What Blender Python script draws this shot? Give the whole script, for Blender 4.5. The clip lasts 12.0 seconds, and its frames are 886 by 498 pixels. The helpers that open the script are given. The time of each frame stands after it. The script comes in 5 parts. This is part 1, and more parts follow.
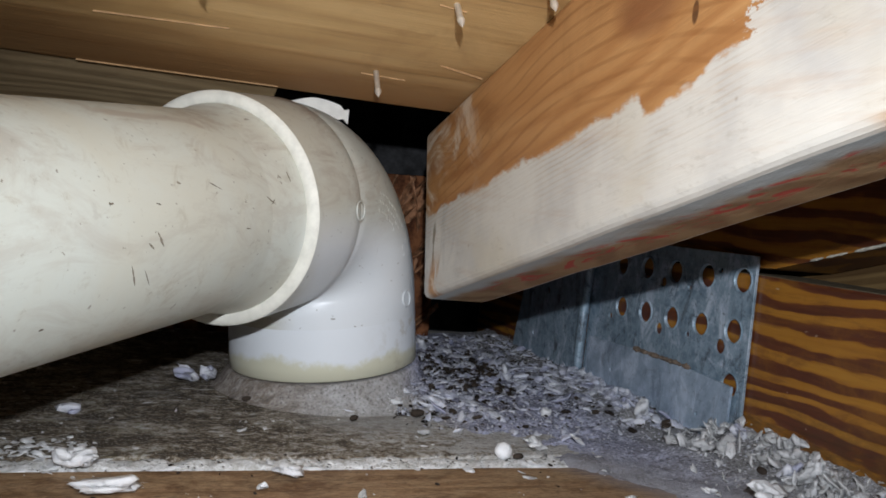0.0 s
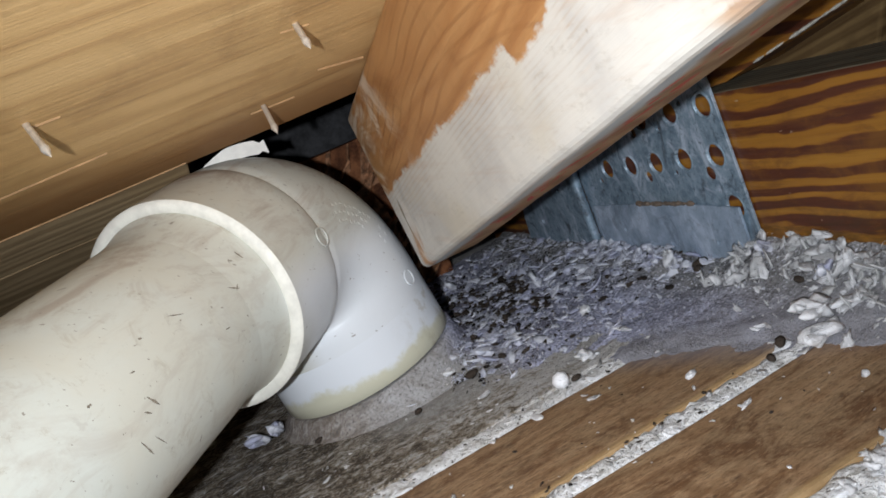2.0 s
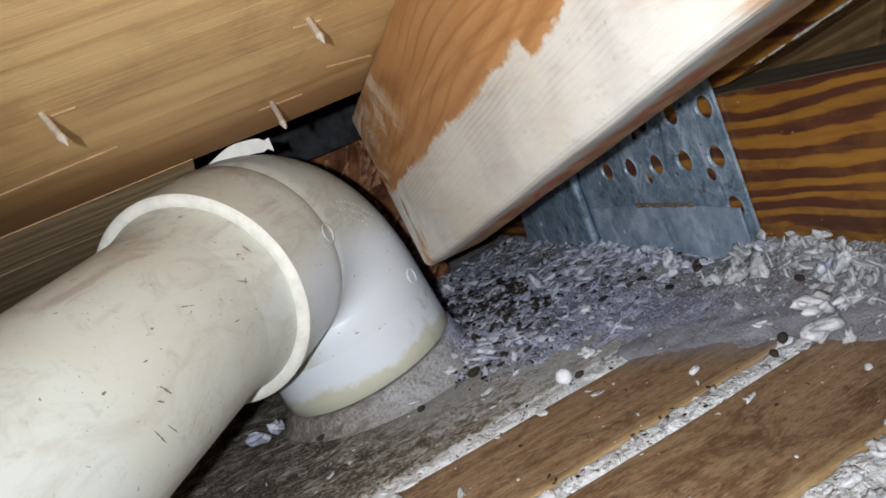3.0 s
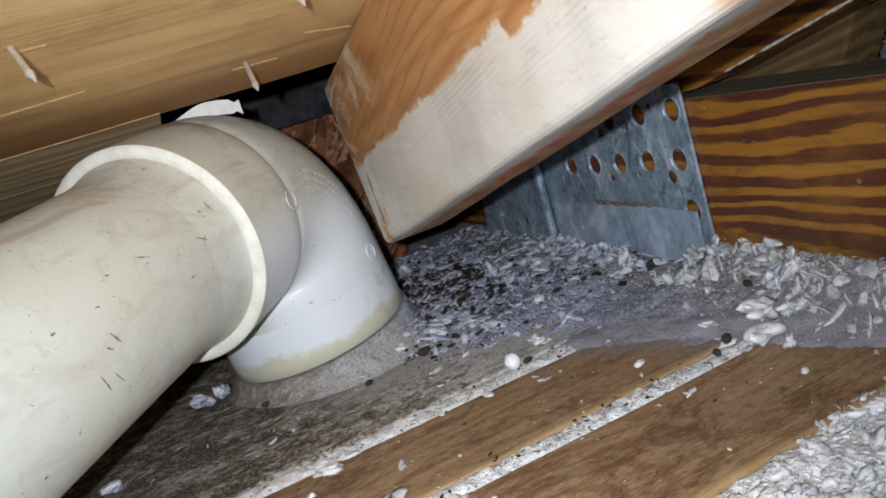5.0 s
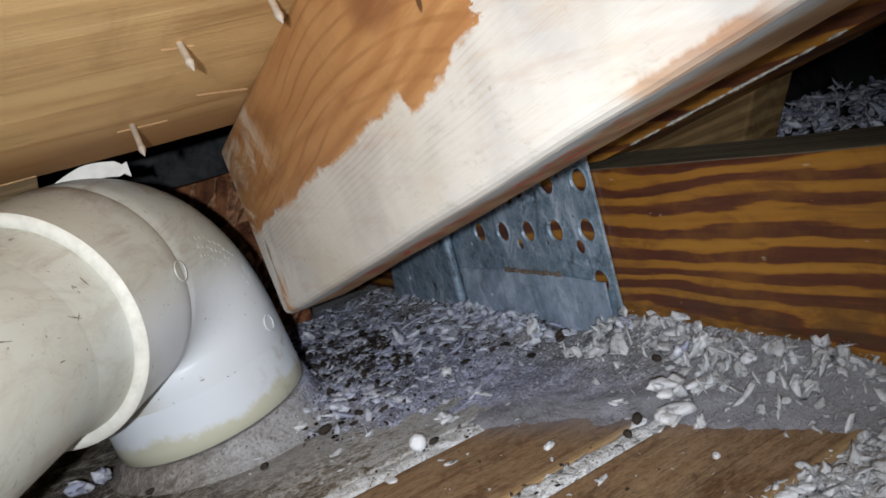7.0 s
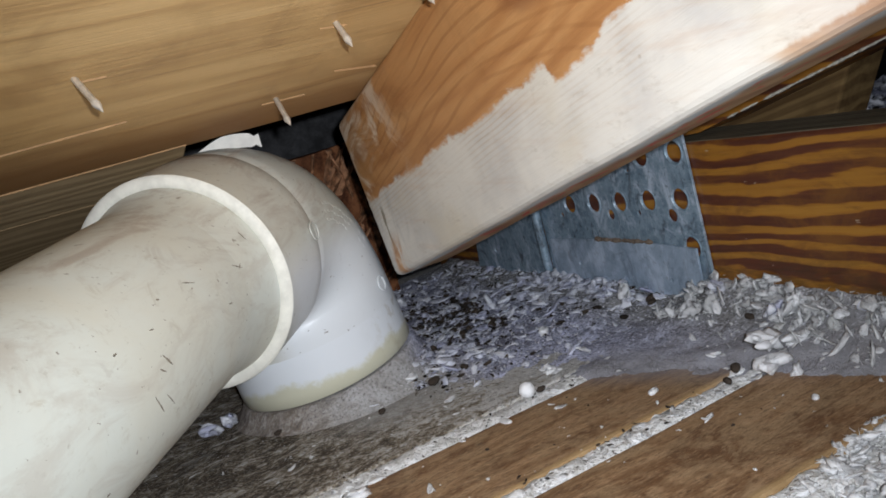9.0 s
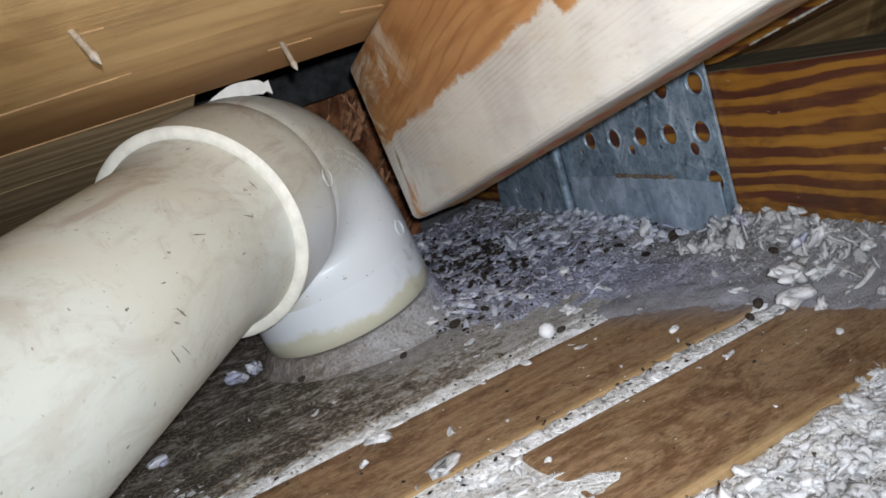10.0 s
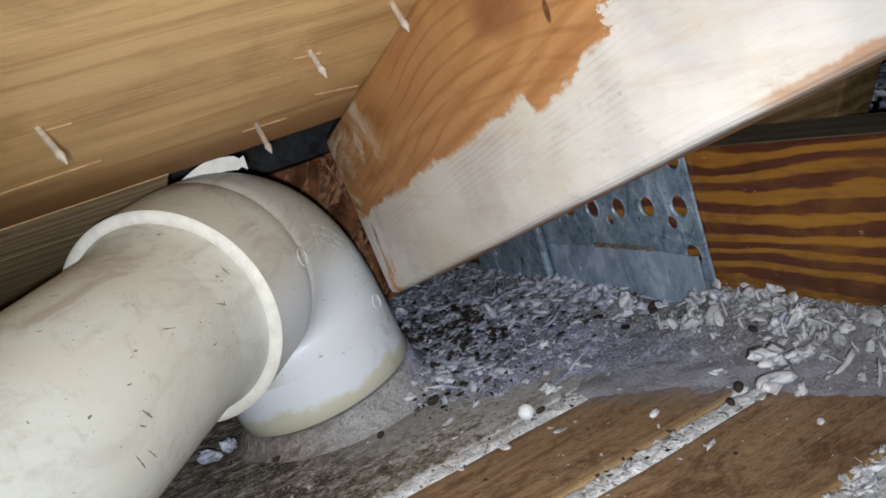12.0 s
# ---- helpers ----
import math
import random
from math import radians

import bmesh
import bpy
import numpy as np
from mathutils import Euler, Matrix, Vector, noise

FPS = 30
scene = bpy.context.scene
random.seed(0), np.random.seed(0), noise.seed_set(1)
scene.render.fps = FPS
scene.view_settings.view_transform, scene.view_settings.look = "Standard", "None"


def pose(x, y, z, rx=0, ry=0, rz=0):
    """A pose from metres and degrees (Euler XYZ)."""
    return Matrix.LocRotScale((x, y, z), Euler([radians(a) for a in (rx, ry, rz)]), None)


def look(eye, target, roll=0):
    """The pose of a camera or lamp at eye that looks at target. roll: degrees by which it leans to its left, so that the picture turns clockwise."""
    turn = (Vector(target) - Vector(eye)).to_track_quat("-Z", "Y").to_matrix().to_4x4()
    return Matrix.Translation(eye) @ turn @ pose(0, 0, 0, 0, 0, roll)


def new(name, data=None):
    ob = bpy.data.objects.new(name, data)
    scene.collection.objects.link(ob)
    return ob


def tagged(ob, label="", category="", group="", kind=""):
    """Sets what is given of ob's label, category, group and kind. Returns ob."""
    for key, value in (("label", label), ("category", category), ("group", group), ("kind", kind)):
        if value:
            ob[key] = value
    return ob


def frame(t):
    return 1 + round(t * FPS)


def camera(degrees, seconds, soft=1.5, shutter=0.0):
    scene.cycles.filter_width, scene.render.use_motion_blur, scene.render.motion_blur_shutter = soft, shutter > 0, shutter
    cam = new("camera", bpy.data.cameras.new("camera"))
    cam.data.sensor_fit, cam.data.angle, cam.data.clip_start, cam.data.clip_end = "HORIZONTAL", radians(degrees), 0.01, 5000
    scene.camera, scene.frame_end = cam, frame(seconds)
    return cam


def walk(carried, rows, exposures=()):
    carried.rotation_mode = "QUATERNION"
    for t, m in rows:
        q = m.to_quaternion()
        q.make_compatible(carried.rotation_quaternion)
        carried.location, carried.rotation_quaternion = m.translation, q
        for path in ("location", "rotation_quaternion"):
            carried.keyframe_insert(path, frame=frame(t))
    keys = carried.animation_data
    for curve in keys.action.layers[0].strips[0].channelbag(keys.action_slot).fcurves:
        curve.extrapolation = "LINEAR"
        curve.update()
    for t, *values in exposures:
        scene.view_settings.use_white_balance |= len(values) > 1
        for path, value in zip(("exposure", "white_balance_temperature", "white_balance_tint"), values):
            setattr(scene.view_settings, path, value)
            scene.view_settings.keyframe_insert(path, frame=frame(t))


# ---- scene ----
cam = camera(56.8, 12.0, soft=1.7)
PATH = [
    (0, (-0.0192, -0.0064, 0.1099), (0.3123, 0.9359, 0.0651), 5.75),
    (0.5, (-0.0039, -0.0075, 0.1297), (0.2987, 0.9408, 0.0340), -5.27),
    (1, (-0.0023, -0.0030, 0.1264), (0.3155, 0.9341, -0.0176), -8.51),
    (1.5, (-0.0043, -0.0125, 0.1443), (0.2735, 0.9290, -0.0465), -18.42),
    (2, (0.0125, -0.0080, 0.1493), (0.2876, 0.9363, -0.0317), -23.29),
    (2.5, (0.0134, -0.0064, 0.1504), (0.2876, 0.9366, -0.0384), -26.04),
    (3, (0.0020, -0.0086, 0.1475), (0.2949, 0.9313, -0.0282), -22.70),
    (3.5, (0.0059, -0.0085, 0.1456), (0.3014, 0.9311, -0.0273), -21.17),
    (3.7, (0.0074, -0.0049, 0.1389), (0.3150, 0.9274, -0.0514), -19.72),
    (5.3, (-0.0034, -0.0120, 0.1437), (0.3302, 0.9084, -0.0604), -17.24),
    (5.5, (-0.0005, -0.0101, 0.1428), (0.3315, 0.9124, -0.0541), -17.49),
    (6, (0.0030, -0.0082, 0.1424), (0.3342, 0.9170, -0.0427), -17.98),
    (6.5, (0.0084, -0.0002, 0.1426), (0.3772, 0.9109, -0.0414), -17.65),
    (6.7, (0.0110, 0.0038, 0.1471), (0.4202, 0.8970, -0.0392), -17.19),
    (8.3, (-0.0206, -0.0005, 0.1505), (0.4746, 0.8587, 0.0225), -14.31),
    (8.5, (-0.0333, -0.0076, 0.1501), (0.4301, 0.8693, 0.0229), -14.24),
    (9, (-0.0350, -0.0126, 0.1512), (0.3605, 0.8892, -0.0228), -15.79),
    (9.5, (-0.0323, -0.0136, 0.1493), (0.3226, 0.8967, -0.0637), -17.43),
    (10, (-0.0271, -0.0111, 0.1495), (0.3124, 0.9006, -0.0820), -18.25),
    (10.5, (-0.0239, -0.0082, 0.1493), (0.3117, 0.9030, -0.0897), -18.66),
    (11, (-0.0205, -0.0065, 0.1489), (0.3148, 0.9043, -0.0918), -18.52),
    (11.5, (-0.0133, -0.0043, 0.1600), (0.3336, 0.9063, -0.0642), -18.87),
    (12, (-0.0156, -0.0065, 0.1658), (0.3587, 0.9003, -0.0278), -18.14),
]
EXPOSURES = [(0.0, -0.2), (0.5, -0.25), (1.0, 0.0), (2.0, 0.0), (3.7, -0.05), (6.0, 0.03), (6.7, 0.0), (8.3, -0.5), (8.5, -0.45), (9.0, -0.15), (9.5, -0.08), (11.5, -0.08), (12.0, -0.16)]
walk(cam, [(t, look(eye, target, roll)) for t, eye, target, roll in PATH], EXPOSURES)

# ---- light: one small torch held beside the camera, in a dark roof space ----
world = bpy.data.worlds.new("attic_dark")
scene.world = world
world.use_nodes = True
world.node_tree.nodes["Background"].inputs[0].default_value = (0.5, 0.55, 0.7, 1)
world.node_tree.nodes["Background"].inputs[1].default_value = 0.0015
torch = new("torch", bpy.data.lights.new("torch", "SPOT"))
torch.data.energy, torch.data.shadow_soft_size = 7.7, 0.0035
torch.data.spot_size, torch.data.spot_blend = radians(88), 1.0
torch.data.color = (0.935, 0.985, 1.07)
torch.matrix_world = look((-0.027, -0.036, 0.160), (0.130, 0.42, 0.045))


# ---- material helpers ----
class Nodes:
    """A material with short calls for its nodes."""

    def __init__(self, name, rough=0.7, metal=0.0, spec=0.4):
        self.mat = bpy.data.materials.new(name)
        self.mat.use_nodes = True
        self.tree = self.mat.node_tree
        self.bsdf = self.tree.nodes["Principled BSDF"]
        self.put("Roughness", rough), self.put("Metallic", metal), self.put("Specular IOR Level", spec)
        self.pos = self.node("ShaderNodeNewGeometry").outputs["Position"]

    def node(self, kind, **kw):
        n = self.tree.nodes.new(kind)
        for k, v in kw.items():
            setattr(n, k, v)
        return n

    def wire(self, socket, value):
        if hasattr(value, "is_output"):
            self.tree.links.new(value, socket)
        elif isinstance(value, tuple) and socket.type == "RGBA" and len(value) == 3:
            socket.default_value = (*value, 1)
        else:
            socket.default_value = value

    def put(self, name, value):
        self.wire(self.bsdf.inputs[name], value)

    def scaled(self, sx, sy, sz, turn=(0, 0, 0), vec=None):
        n = self.node("ShaderNodeMapping")
        self.wire(n.inputs["Vector"], vec or self.pos)
        n.inputs["Rotation"].default_value = [radians(a) for a in turn]
        n.inputs["Scale"].default_value = (sx, sy, sz)
        return n.outputs[0]

    def noise(self, vec, scale=1.0, detail=4.0, rough=0.55, warp=0.0):
        n = self.node("ShaderNodeTexNoise")
        self.wire(n.inputs["Vector"], vec)
        n.inputs["Scale"].default_value, n.inputs["Detail"].default_value = scale, detail
        n.inputs["Roughness"].default_value, n.inputs["Distortion"].default_value = rough, warp
        return n.outputs["Fac"]

    def cells(self, vec, scale=1.0):
        n = self.node("ShaderNodeTexVoronoi")
        self.wire(n.inputs["Vector"], vec)
        n.inputs["Scale"].default_value = scale
        return n.outputs["Distance"]

    def math(self, op, a, b=0.0, c=0.0, clamp=False):
        n = self.node("ShaderNodeMath", operation=op, use_clamp=clamp)
        for s, v in zip(n.inputs, (a, b, c)):
            self.wire(s, v)
        return n.outputs[0]

    def axis(self, which, vec=None):
        n = self.node("ShaderNodeSeparateXYZ")
        self.wire(n.inputs[0], vec or self.pos)
        return n.outputs["XYZ".index(which)]

    def step(self, value, low, high, to=(0.0, 1.0)):
        n = self.node("ShaderNodeMapRange", interpolation_type="SMOOTHSTEP")
        for s, v in zip(n.inputs, (value, low, high, *to)):
            self.wire(s, v)
        return n.outputs[0]

    def ramp(self, fac, *stops):
        n = self.node("ShaderNodeValToRGB")
        e = n.color_ramp.elements
        while len(e) < len(stops):
            e.new(0.5)
        for s, (p, c) in zip(e, stops):
            s.position, s.color = p, (*c, 1)
        self.wire(n.inputs[0], fac)
        return n.outputs[0]

    def mix(self, fac, a, b, how="MIX"):
        n = self.node("ShaderNodeMix", data_type="RGBA", blend_type=how)
        self.wire(n.inputs[0], fac), self.wire(n.inputs[6], a), self.wire(n.inputs[7], b)
        return n.outputs[2]

    def bump(self, height, strength=0.3, depth=0.001):
        n = self.node("ShaderNodeBump")
        n.inputs["Strength"].default_value, n.inputs["Distance"].default_value = strength, depth
        self.wire(n.inputs["Height"], height)
        self.put("Normal", n.outputs[0])

    def island(self):
        return self.node("ShaderNodeNewGeometry").outputs["Random Per Island"]


def wood(name, stops, along="x", period=0.012, warp=0.02, rough=0.7, turn=(0, 0, 0), ring="z", spec=0.3, fine=0.35, crisp=0.35, wild=0.45):
    """Sawn softwood: growth rings as warped bands of uneven width, fine fibre, pores and broad blotches. stops: the ring colours."""
    w = Nodes(name, rough, spec=spec)
    p = w.scaled(1, 1, 1, turn)
    long_way = {"x": (1, 0, 0), "y": (0, 1, 0)}[along]

    def stretched(lengthwise, crosswise, detail, roughness=0.55, bend=0.0):
        return w.noise(w.scaled(*[lengthwise if k else crosswise for k in long_way], vec=p), 1.0, detail, roughness, bend)

    across = w.axis(ring.upper(), p)
    sway = w.math("SUBTRACT", stretched(4, 16, 2), 0.5)
    ripple = w.math("SUBTRACT", stretched(16, 70, 3), 0.5)
    bent = w.math("ADD", across, w.math("MULTIPLY", sway, warp * 1.6))
    bent = w.math("ADD", bent, w.math("MULTIPLY", ripple, period * wild))
    band = w.math("SINE", w.math("MULTIPLY", bent, 6.283 / period))
    width = w.math("MULTIPLY_ADD", stretched(3, 40, 3), 2.4, -1.2)
    band = w.step(w.math("ADD", band, width), -crisp * 2.2, crisp * 2.2)
    fibre = stretched(14, 420, 4, 0.7)
    coarse = stretched(5, 130, 4, 0.65)
    fac = w.math("ADD", w.math("MULTIPLY", band, 0.62), w.math("MULTIPLY", w.math("SUBTRACT", fibre, 0.5), fine * 1.6))
    fac = w.math("ADD", fac, w.math("MULTIPLY_ADD", coarse, fine * 2.2, 0.16 - fine * 1.1), clamp=True)
    color = w.ramp(fac, *stops)
    blotch = w.noise(p, 22, 5, 0.65, 0.6)
    color = w.mix(w.step(blotch, 0.5, 0.72, (0.0, 0.4)), color, tuple(c * 0.7 for c in stops[-1][1]))
    color = w.mix(w.step(blotch, 0.46, 0.3, (0.0, 0.3)), color, stops[0][1])
    w.color, w.fibre, w.band, w.p, w.stretched = color, fibre, band, p, stretched
    w.put("Base Color", color)
    w.bump(w.math("ADD", w.math("ADD", fibre, coarse), w.math("MULTIPLY", band, 0.3)), 0.45, 0.0006)
    return w


# ---- materials ----
def pvc_material():
    w = Nodes("old_pvc", 0.38, spec=0.45)
    turned = (0, 10, 52)
    broad = w.noise(w.pos, 13, 5, 0.6, 0.6)
    smear = w.noise(w.scaled(22, 22, 60, turned), 1.0, 6, 0.7, 0.9)
    drag = w.noise(w.scaled(26, 190, 120, (0, 0, -38)), 1.0, 4, 0.6, 0.4)
    base = w.mix(w.step(broad, 0.38, 0.7), (0.53, 0.548, 0.49), (0.515, 0.505, 0.425))
    top = w.step(w.axis("Z"), 0.10, 0.15)
    grime = w.math("MULTIPLY", w.step(smear, 0.46, 0.66), w.math("MULTIPLY_ADD", top, 0.55, 0.36))
    base = w.mix(grime, base, (0.36, 0.31, 0.255))
    base = w.mix(w.math("MULTIPLY", w.step(drag, 0.62, 0.74), 0.3), base, (0.33, 0.30, 0.26))
    blot = w.noise(w.pos, 48, 7, 0.75, 1.2)
    base = w.mix(w.step(blot, 0.55, 0.70, (0.0, 0.55)), base, (0.35, 0.31, 0.235))
    soot = w.noise(w.scaled(120, 170, 150, (0, 0, -38)), 1.0, 6, 0.75, 0.8)
    base = w.mix(w.step(soot, 0.60, 0.70, (0.0, 0.45)), base, (0.27, 0.235, 0.185))
    clean = w.math("MULTIPLY", w.step(w.axis("Z"), 0.112, 0.085), w.step(w.axis("X"), 0.035, 0.055))
    base = w.mix(w.math("MULTIPLY", clean, 0.9), base, (0.70, 0.73, 0.755))
    speck = w.noise(w.scaled(200, 480, 380, (0, 0, -20)), 1.0, 2, 0.5)
    base = w.mix(w.step(speck, 0.705, 0.745, (0.0, 0.75)), base, (0.17, 0.14, 0.11))
    w.put("Base Color", base)
    w.put("Roughness", w.step(smear, 0.3, 0.8, (0.3, 0.55)))
    w.bump(w.math("ADD", w.noise(w.pos, 260, 3, 0.6), w.math("MULTIPLY", drag, 0.5)), 0.15, 0.0004)
    return w.mat


def flat(name, color, rough=0.8, spread=0.25, scale=60.0, metal=0.0, spec=0.3, bump=0.2):
    w = Nodes(name, rough, metal, spec)
    n = w.noise(w.pos, scale, 5, 0.65)
    dark = tuple(c * (1 - spread) for c in color)
    light = tuple(min(1, c * (1 + spread)) for c in color)
    w.put("Base Color", w.mix(w.step(n, 0.3, 0.7), dark, light))
    w.bump(n, bump, 0.0008)
    return w.mat


def beam_material():
    """Fir with a coat of whitewash over its lower side, worn at the edges."""
    w = wood("rafter_fir", [(0.0, (0.47, 0.245, 0.095)), (0.55, (0.40, 0.19, 0.068)), (1.0, (0.29, 0.12, 0.04))], "y", 0.016, 0.055, 0.5, (14.7, 0, 0), "z", 0.4, 0.4, 0.8)
    y, z = w.axis("Y"), w.axis("Z")
    low = w.math("MULTIPLY_ADD", w.math("SUBTRACT", 0.418, y), 0.269, 0.062)
    v = w.math("SUBTRACT", z, low)
    edge = w.math("MULTIPLY_ADD", w.math("SUBTRACT", y, 0.428), 0.045, 0.0478)
    edge = w.math("SUBTRACT", edge, w.math("MULTIPLY", w.step(y, 0.226, 0.219), w.step(y, 0.186, 0.196, (0.0, 0.0055))))
    rag = w.noise(w.scaled(90, 45, 60), 1.0, 5, 0.6)
    teeth = w.math("ADD", y, w.math("MULTIPLY_ADD", w.noise(w.scaled(60, 60, 110, (14.7, 0, 0)), 1.0, 6, 0.7), 0.05, -0.025))
    edge = w.math("ADD", edge, w.step(teeth, 0.184, 0.146, (0.0, 0.075)))
    rag2 = w.noise(w.scaled(25, 25, 25), 1.0, 2, 0.5)
    edge = w.math("ADD", edge, w.math("MULTIPLY_ADD", rag, 0.010, -0.005))
    edge = w.math("ADD", edge, w.math("MULTIPLY_ADD", rag2, 0.009, -0.0045))
    fray = w.noise(w.scaled(300, 120, 300, (14.7, 0, 0)), 1.0, 4, 0.75)
    coat = w.step(w.math("ADD", w.math("SUBTRACT", edge, v), w.math("MULTIPLY_ADD", fray, 0.007, -0.0035)), -0.0012, 0.0018)
    thin = w.noise(w.scaled(160, 14, 160, (14.7, 0, 0)), 1.0, 4, 0.65)
    coat = w.math("MULTIPLY", coat, w.step(thin, 0.3, 0.5, (0.82, 1.0)))
    bare = w.noise(w.scaled(20, 30, 60, (14.7, 0, 0)), 1.0, 3, 0.5)
    worn = w.math("MULTIPLY", w.step(v, 0.009, 0.002), w.step(bare, 0.68, 0.76))
    coat = w.math("SUBTRACT", coat, worn, clamp=True)
    grey = w.noise(w.scaled(24, 24, 24), 1.0, 4, 0.6)
    white = w.mix(w.step(grey, 0.38, 0.68), (0.57, 0.53, 0.465), (0.46, 0.43, 0.39))
    scuff = w.math("MULTIPLY", w.step(w.noise(w.scaled(70, 25, 40, (14.7, 0, 0)), 1.0, 5, 0.7, 0.8), 0.46, 0.62), w.math("MULTIPLY", w.step(y, 0.35, 0.39), 0.85))
    knot = w.math("ADD", w.math("POWER", w.math("MULTIPLY", w.math("SUBTRACT", y, 0.226), 55), 2.0), w.math("POWER", w.math("MULTIPLY", w.math("SUBTRACT", z, 0.183), 90), 2.0))
    knot = w.math("ADD", knot, w.math("MULTIPLY_ADD", rag, 1.2, -0.6))
    body = w.mix(w.step(knot, 1.6, 0.2, (0.0, 0.75)), w.color, (0.20, 0.075, 0.03))
    split = w.math("ADD", w.math("POWER", w.math("MULTIPLY", w.math("SUBTRACT", y, 0.199), 620), 2.0), w.math("POWER", w.math("MULTIPLY", w.math("SUBTRACT", z, 0.175), 260), 2.0))
    body = w.mix(w.step(split, 1.2, 0.5, (0.0, 0.85)), body, (0.06, 0.022, 0.01))
    vein = w.math("SINE", w.math("MULTIPLY", w.math("ADD", v, w.math("MULTIPLY_ADD", w.noise(w.scaled(16, 5, 16, (14.7, 0, 0)), 1.0, 2, 0.5), 0.030, w.math("MULTIPLY", w.math("POWER", w.math("SUBTRACT", y, 0.30), 2.0), 1.3))), 1000))
    body = w.mix(w.math("MULTIPLY", w.step(vein, 0.55, 0.98), w.step(rag2, 0.36, 0.6, (0.1, 0.42))), body, (0.22, 0.085, 0.026))
    body = w.mix(scuff, body, (0.62, 0.50, 0.37))
    tail = w.noise(w.scaled(60, 130, 30, (14.7, 0, 0)), 1.0, 5, 0.65, 0.8)
    lip = w.math("MULTIPLY", w.step(y, 0.395, 0.408), w.math("MULTIPLY", w.step(y, 0.418, 0.411), w.step(v, 0.028, 0.008)))
    coat = w.math("SUBTRACT", coat, w.math("MULTIPLY", lip, w.step(tail, 0.42, 0.52)), clamp=True)
    far = w.math("MULTIPLY", w.math("MULTIPLY", w.step(y, 0.135, 0.125), w.step(y, 0.085, 0.10)), w.step(w.math("ADD", v, w.math("MULTIPLY", tail, 0.004)), 0.0034, 0.0018))
    coat = w.math("SUBTRACT", coat, w.math("MULTIPLY", far, 0.6), clamp=True)
    drip = w.noise(w.scaled(60, 160, 8), 1.0, 4, 0.6)
    near_edge = w.step(w.math("SUBTRACT", edge, v), 0.022, 0.0)
    coat = w.math("SUBTRACT", coat, w.math("MULTIPLY", w.math("MULTIPLY", near_edge, w.step(drip, 0.66, 0.78)), 0.35), clamp=True)
    dots = w.math("MULTIPLY", w.step(w.cells(w.pos, 55), 0.06, 0.03), 0.55)
    white = w.mix(w.math("MULTIPLY", w.step(tail, 0.5, 0.68), w.math("MULTIPLY", w.step(y, 0.36, 0.40), 0.8)), white, (0.38, 0.36, 0.33))
    white = w.mix(dots, white, (0.30, 0.25, 0.21))
    soft_bend = w.noise(w.scaled(40, 10, 40, (14.7, 0, 0)), 1.0, 2, 0.5)
    ridge = w.math("SINE", w.math("MULTIPLY", w.math("MULTIPLY_ADD", soft_bend, 0.004, v), 2600))
    shy = w.math("MULTIPLY", w.step(w.math("SUBTRACT", edge, v), 0.034, 0.002), w.step(grey, 0.36, 0.6))
    white = w.mix(w.math("MULTIPLY", w.step(ridge, 0.2, 0.9), w.math("MULTIPLY_ADD", shy, 0.34, 0.02)), white, (0.40, 0.27, 0.15))
    crack = w.math("ABSOLUTE", w.math("SUBTRACT", w.math("MULTIPLY_ADD", tail, 0.008, y), w.math("MULTIPLY_ADD", v, 0.09, 0.4145)))
    white = w.mix(w.math("MULTIPLY", w.step(crack, 0.0016, 0.0006), w.step(v, 0.044, 0.036)), white, (0.22, 0.19, 0.14))
    stain = w.noise(w.scaled(18, 18, 18), 1.0, 3, 0.5)
    white = w.mix(w.step(stain, 0.5, 0.7, (0.0, 0.5)), white, (0.53, 0.46, 0.34))
    soil = w.noise(w.scaled(150, 60, 150, (14.7, 0, 0)), 1.0, 6, 0.75)
    white = w.mix(w.step(soil, 0.55, 0.7, (0.0, 0.45)), white, (0.36, 0.31, 0.25))
    w.put("Base Color", w.mix(coat, body, white))
    w.put("Roughness", w.step(coat, 0.0, 1.0, (0.45, 0.8)))
    return w.mat


def beam_under_material():
    """The rafter's underside: bluish whitewash, a worn brown edge and faded red marker."""
    w = wood("rafter_underside", [(0.0, (0.42, 0.27, 0.14)), (1.0, (0.24, 0.13, 0.06))], "y", 0.009, 0.03, 0.75)
    x, y = w.axis("X"), w.axis("Y")
    rag = w.noise(w.scaled(60, 22, 60), 1.0, 5, 0.65)
    side = w.math("ADD", x, w.math("MULTIPLY_ADD", rag, 0.02, -0.01))
    coat = w.step(side, 0.141, 0.130)
    color = w.mix(coat, w.color, w.mix(rag, (0.42, 0.46, 0.47), (0.55, 0.55, 0.52)))
    red = w.math("MULTIPLY", w.step(w.noise(w.scaled(120, 40, 60), 1.0, 4, 0.6, 1.5), 0.50, 0.58), w.step(w.math("ABSOLUTE", w.math("SUBTRACT", side, 0.142)), 0.009, 0.004))
    red = w.math("MULTIPLY", red, w.math("MULTIPLY", w.step(y, 0.40, 0.33), w.step(y, 0.11, 0.15)))
    w.put("Base Color", w.mix(w.math("MULTIPLY", red, 0.9), color, (0.50, 0.06, 0.045)))
    return w.mat


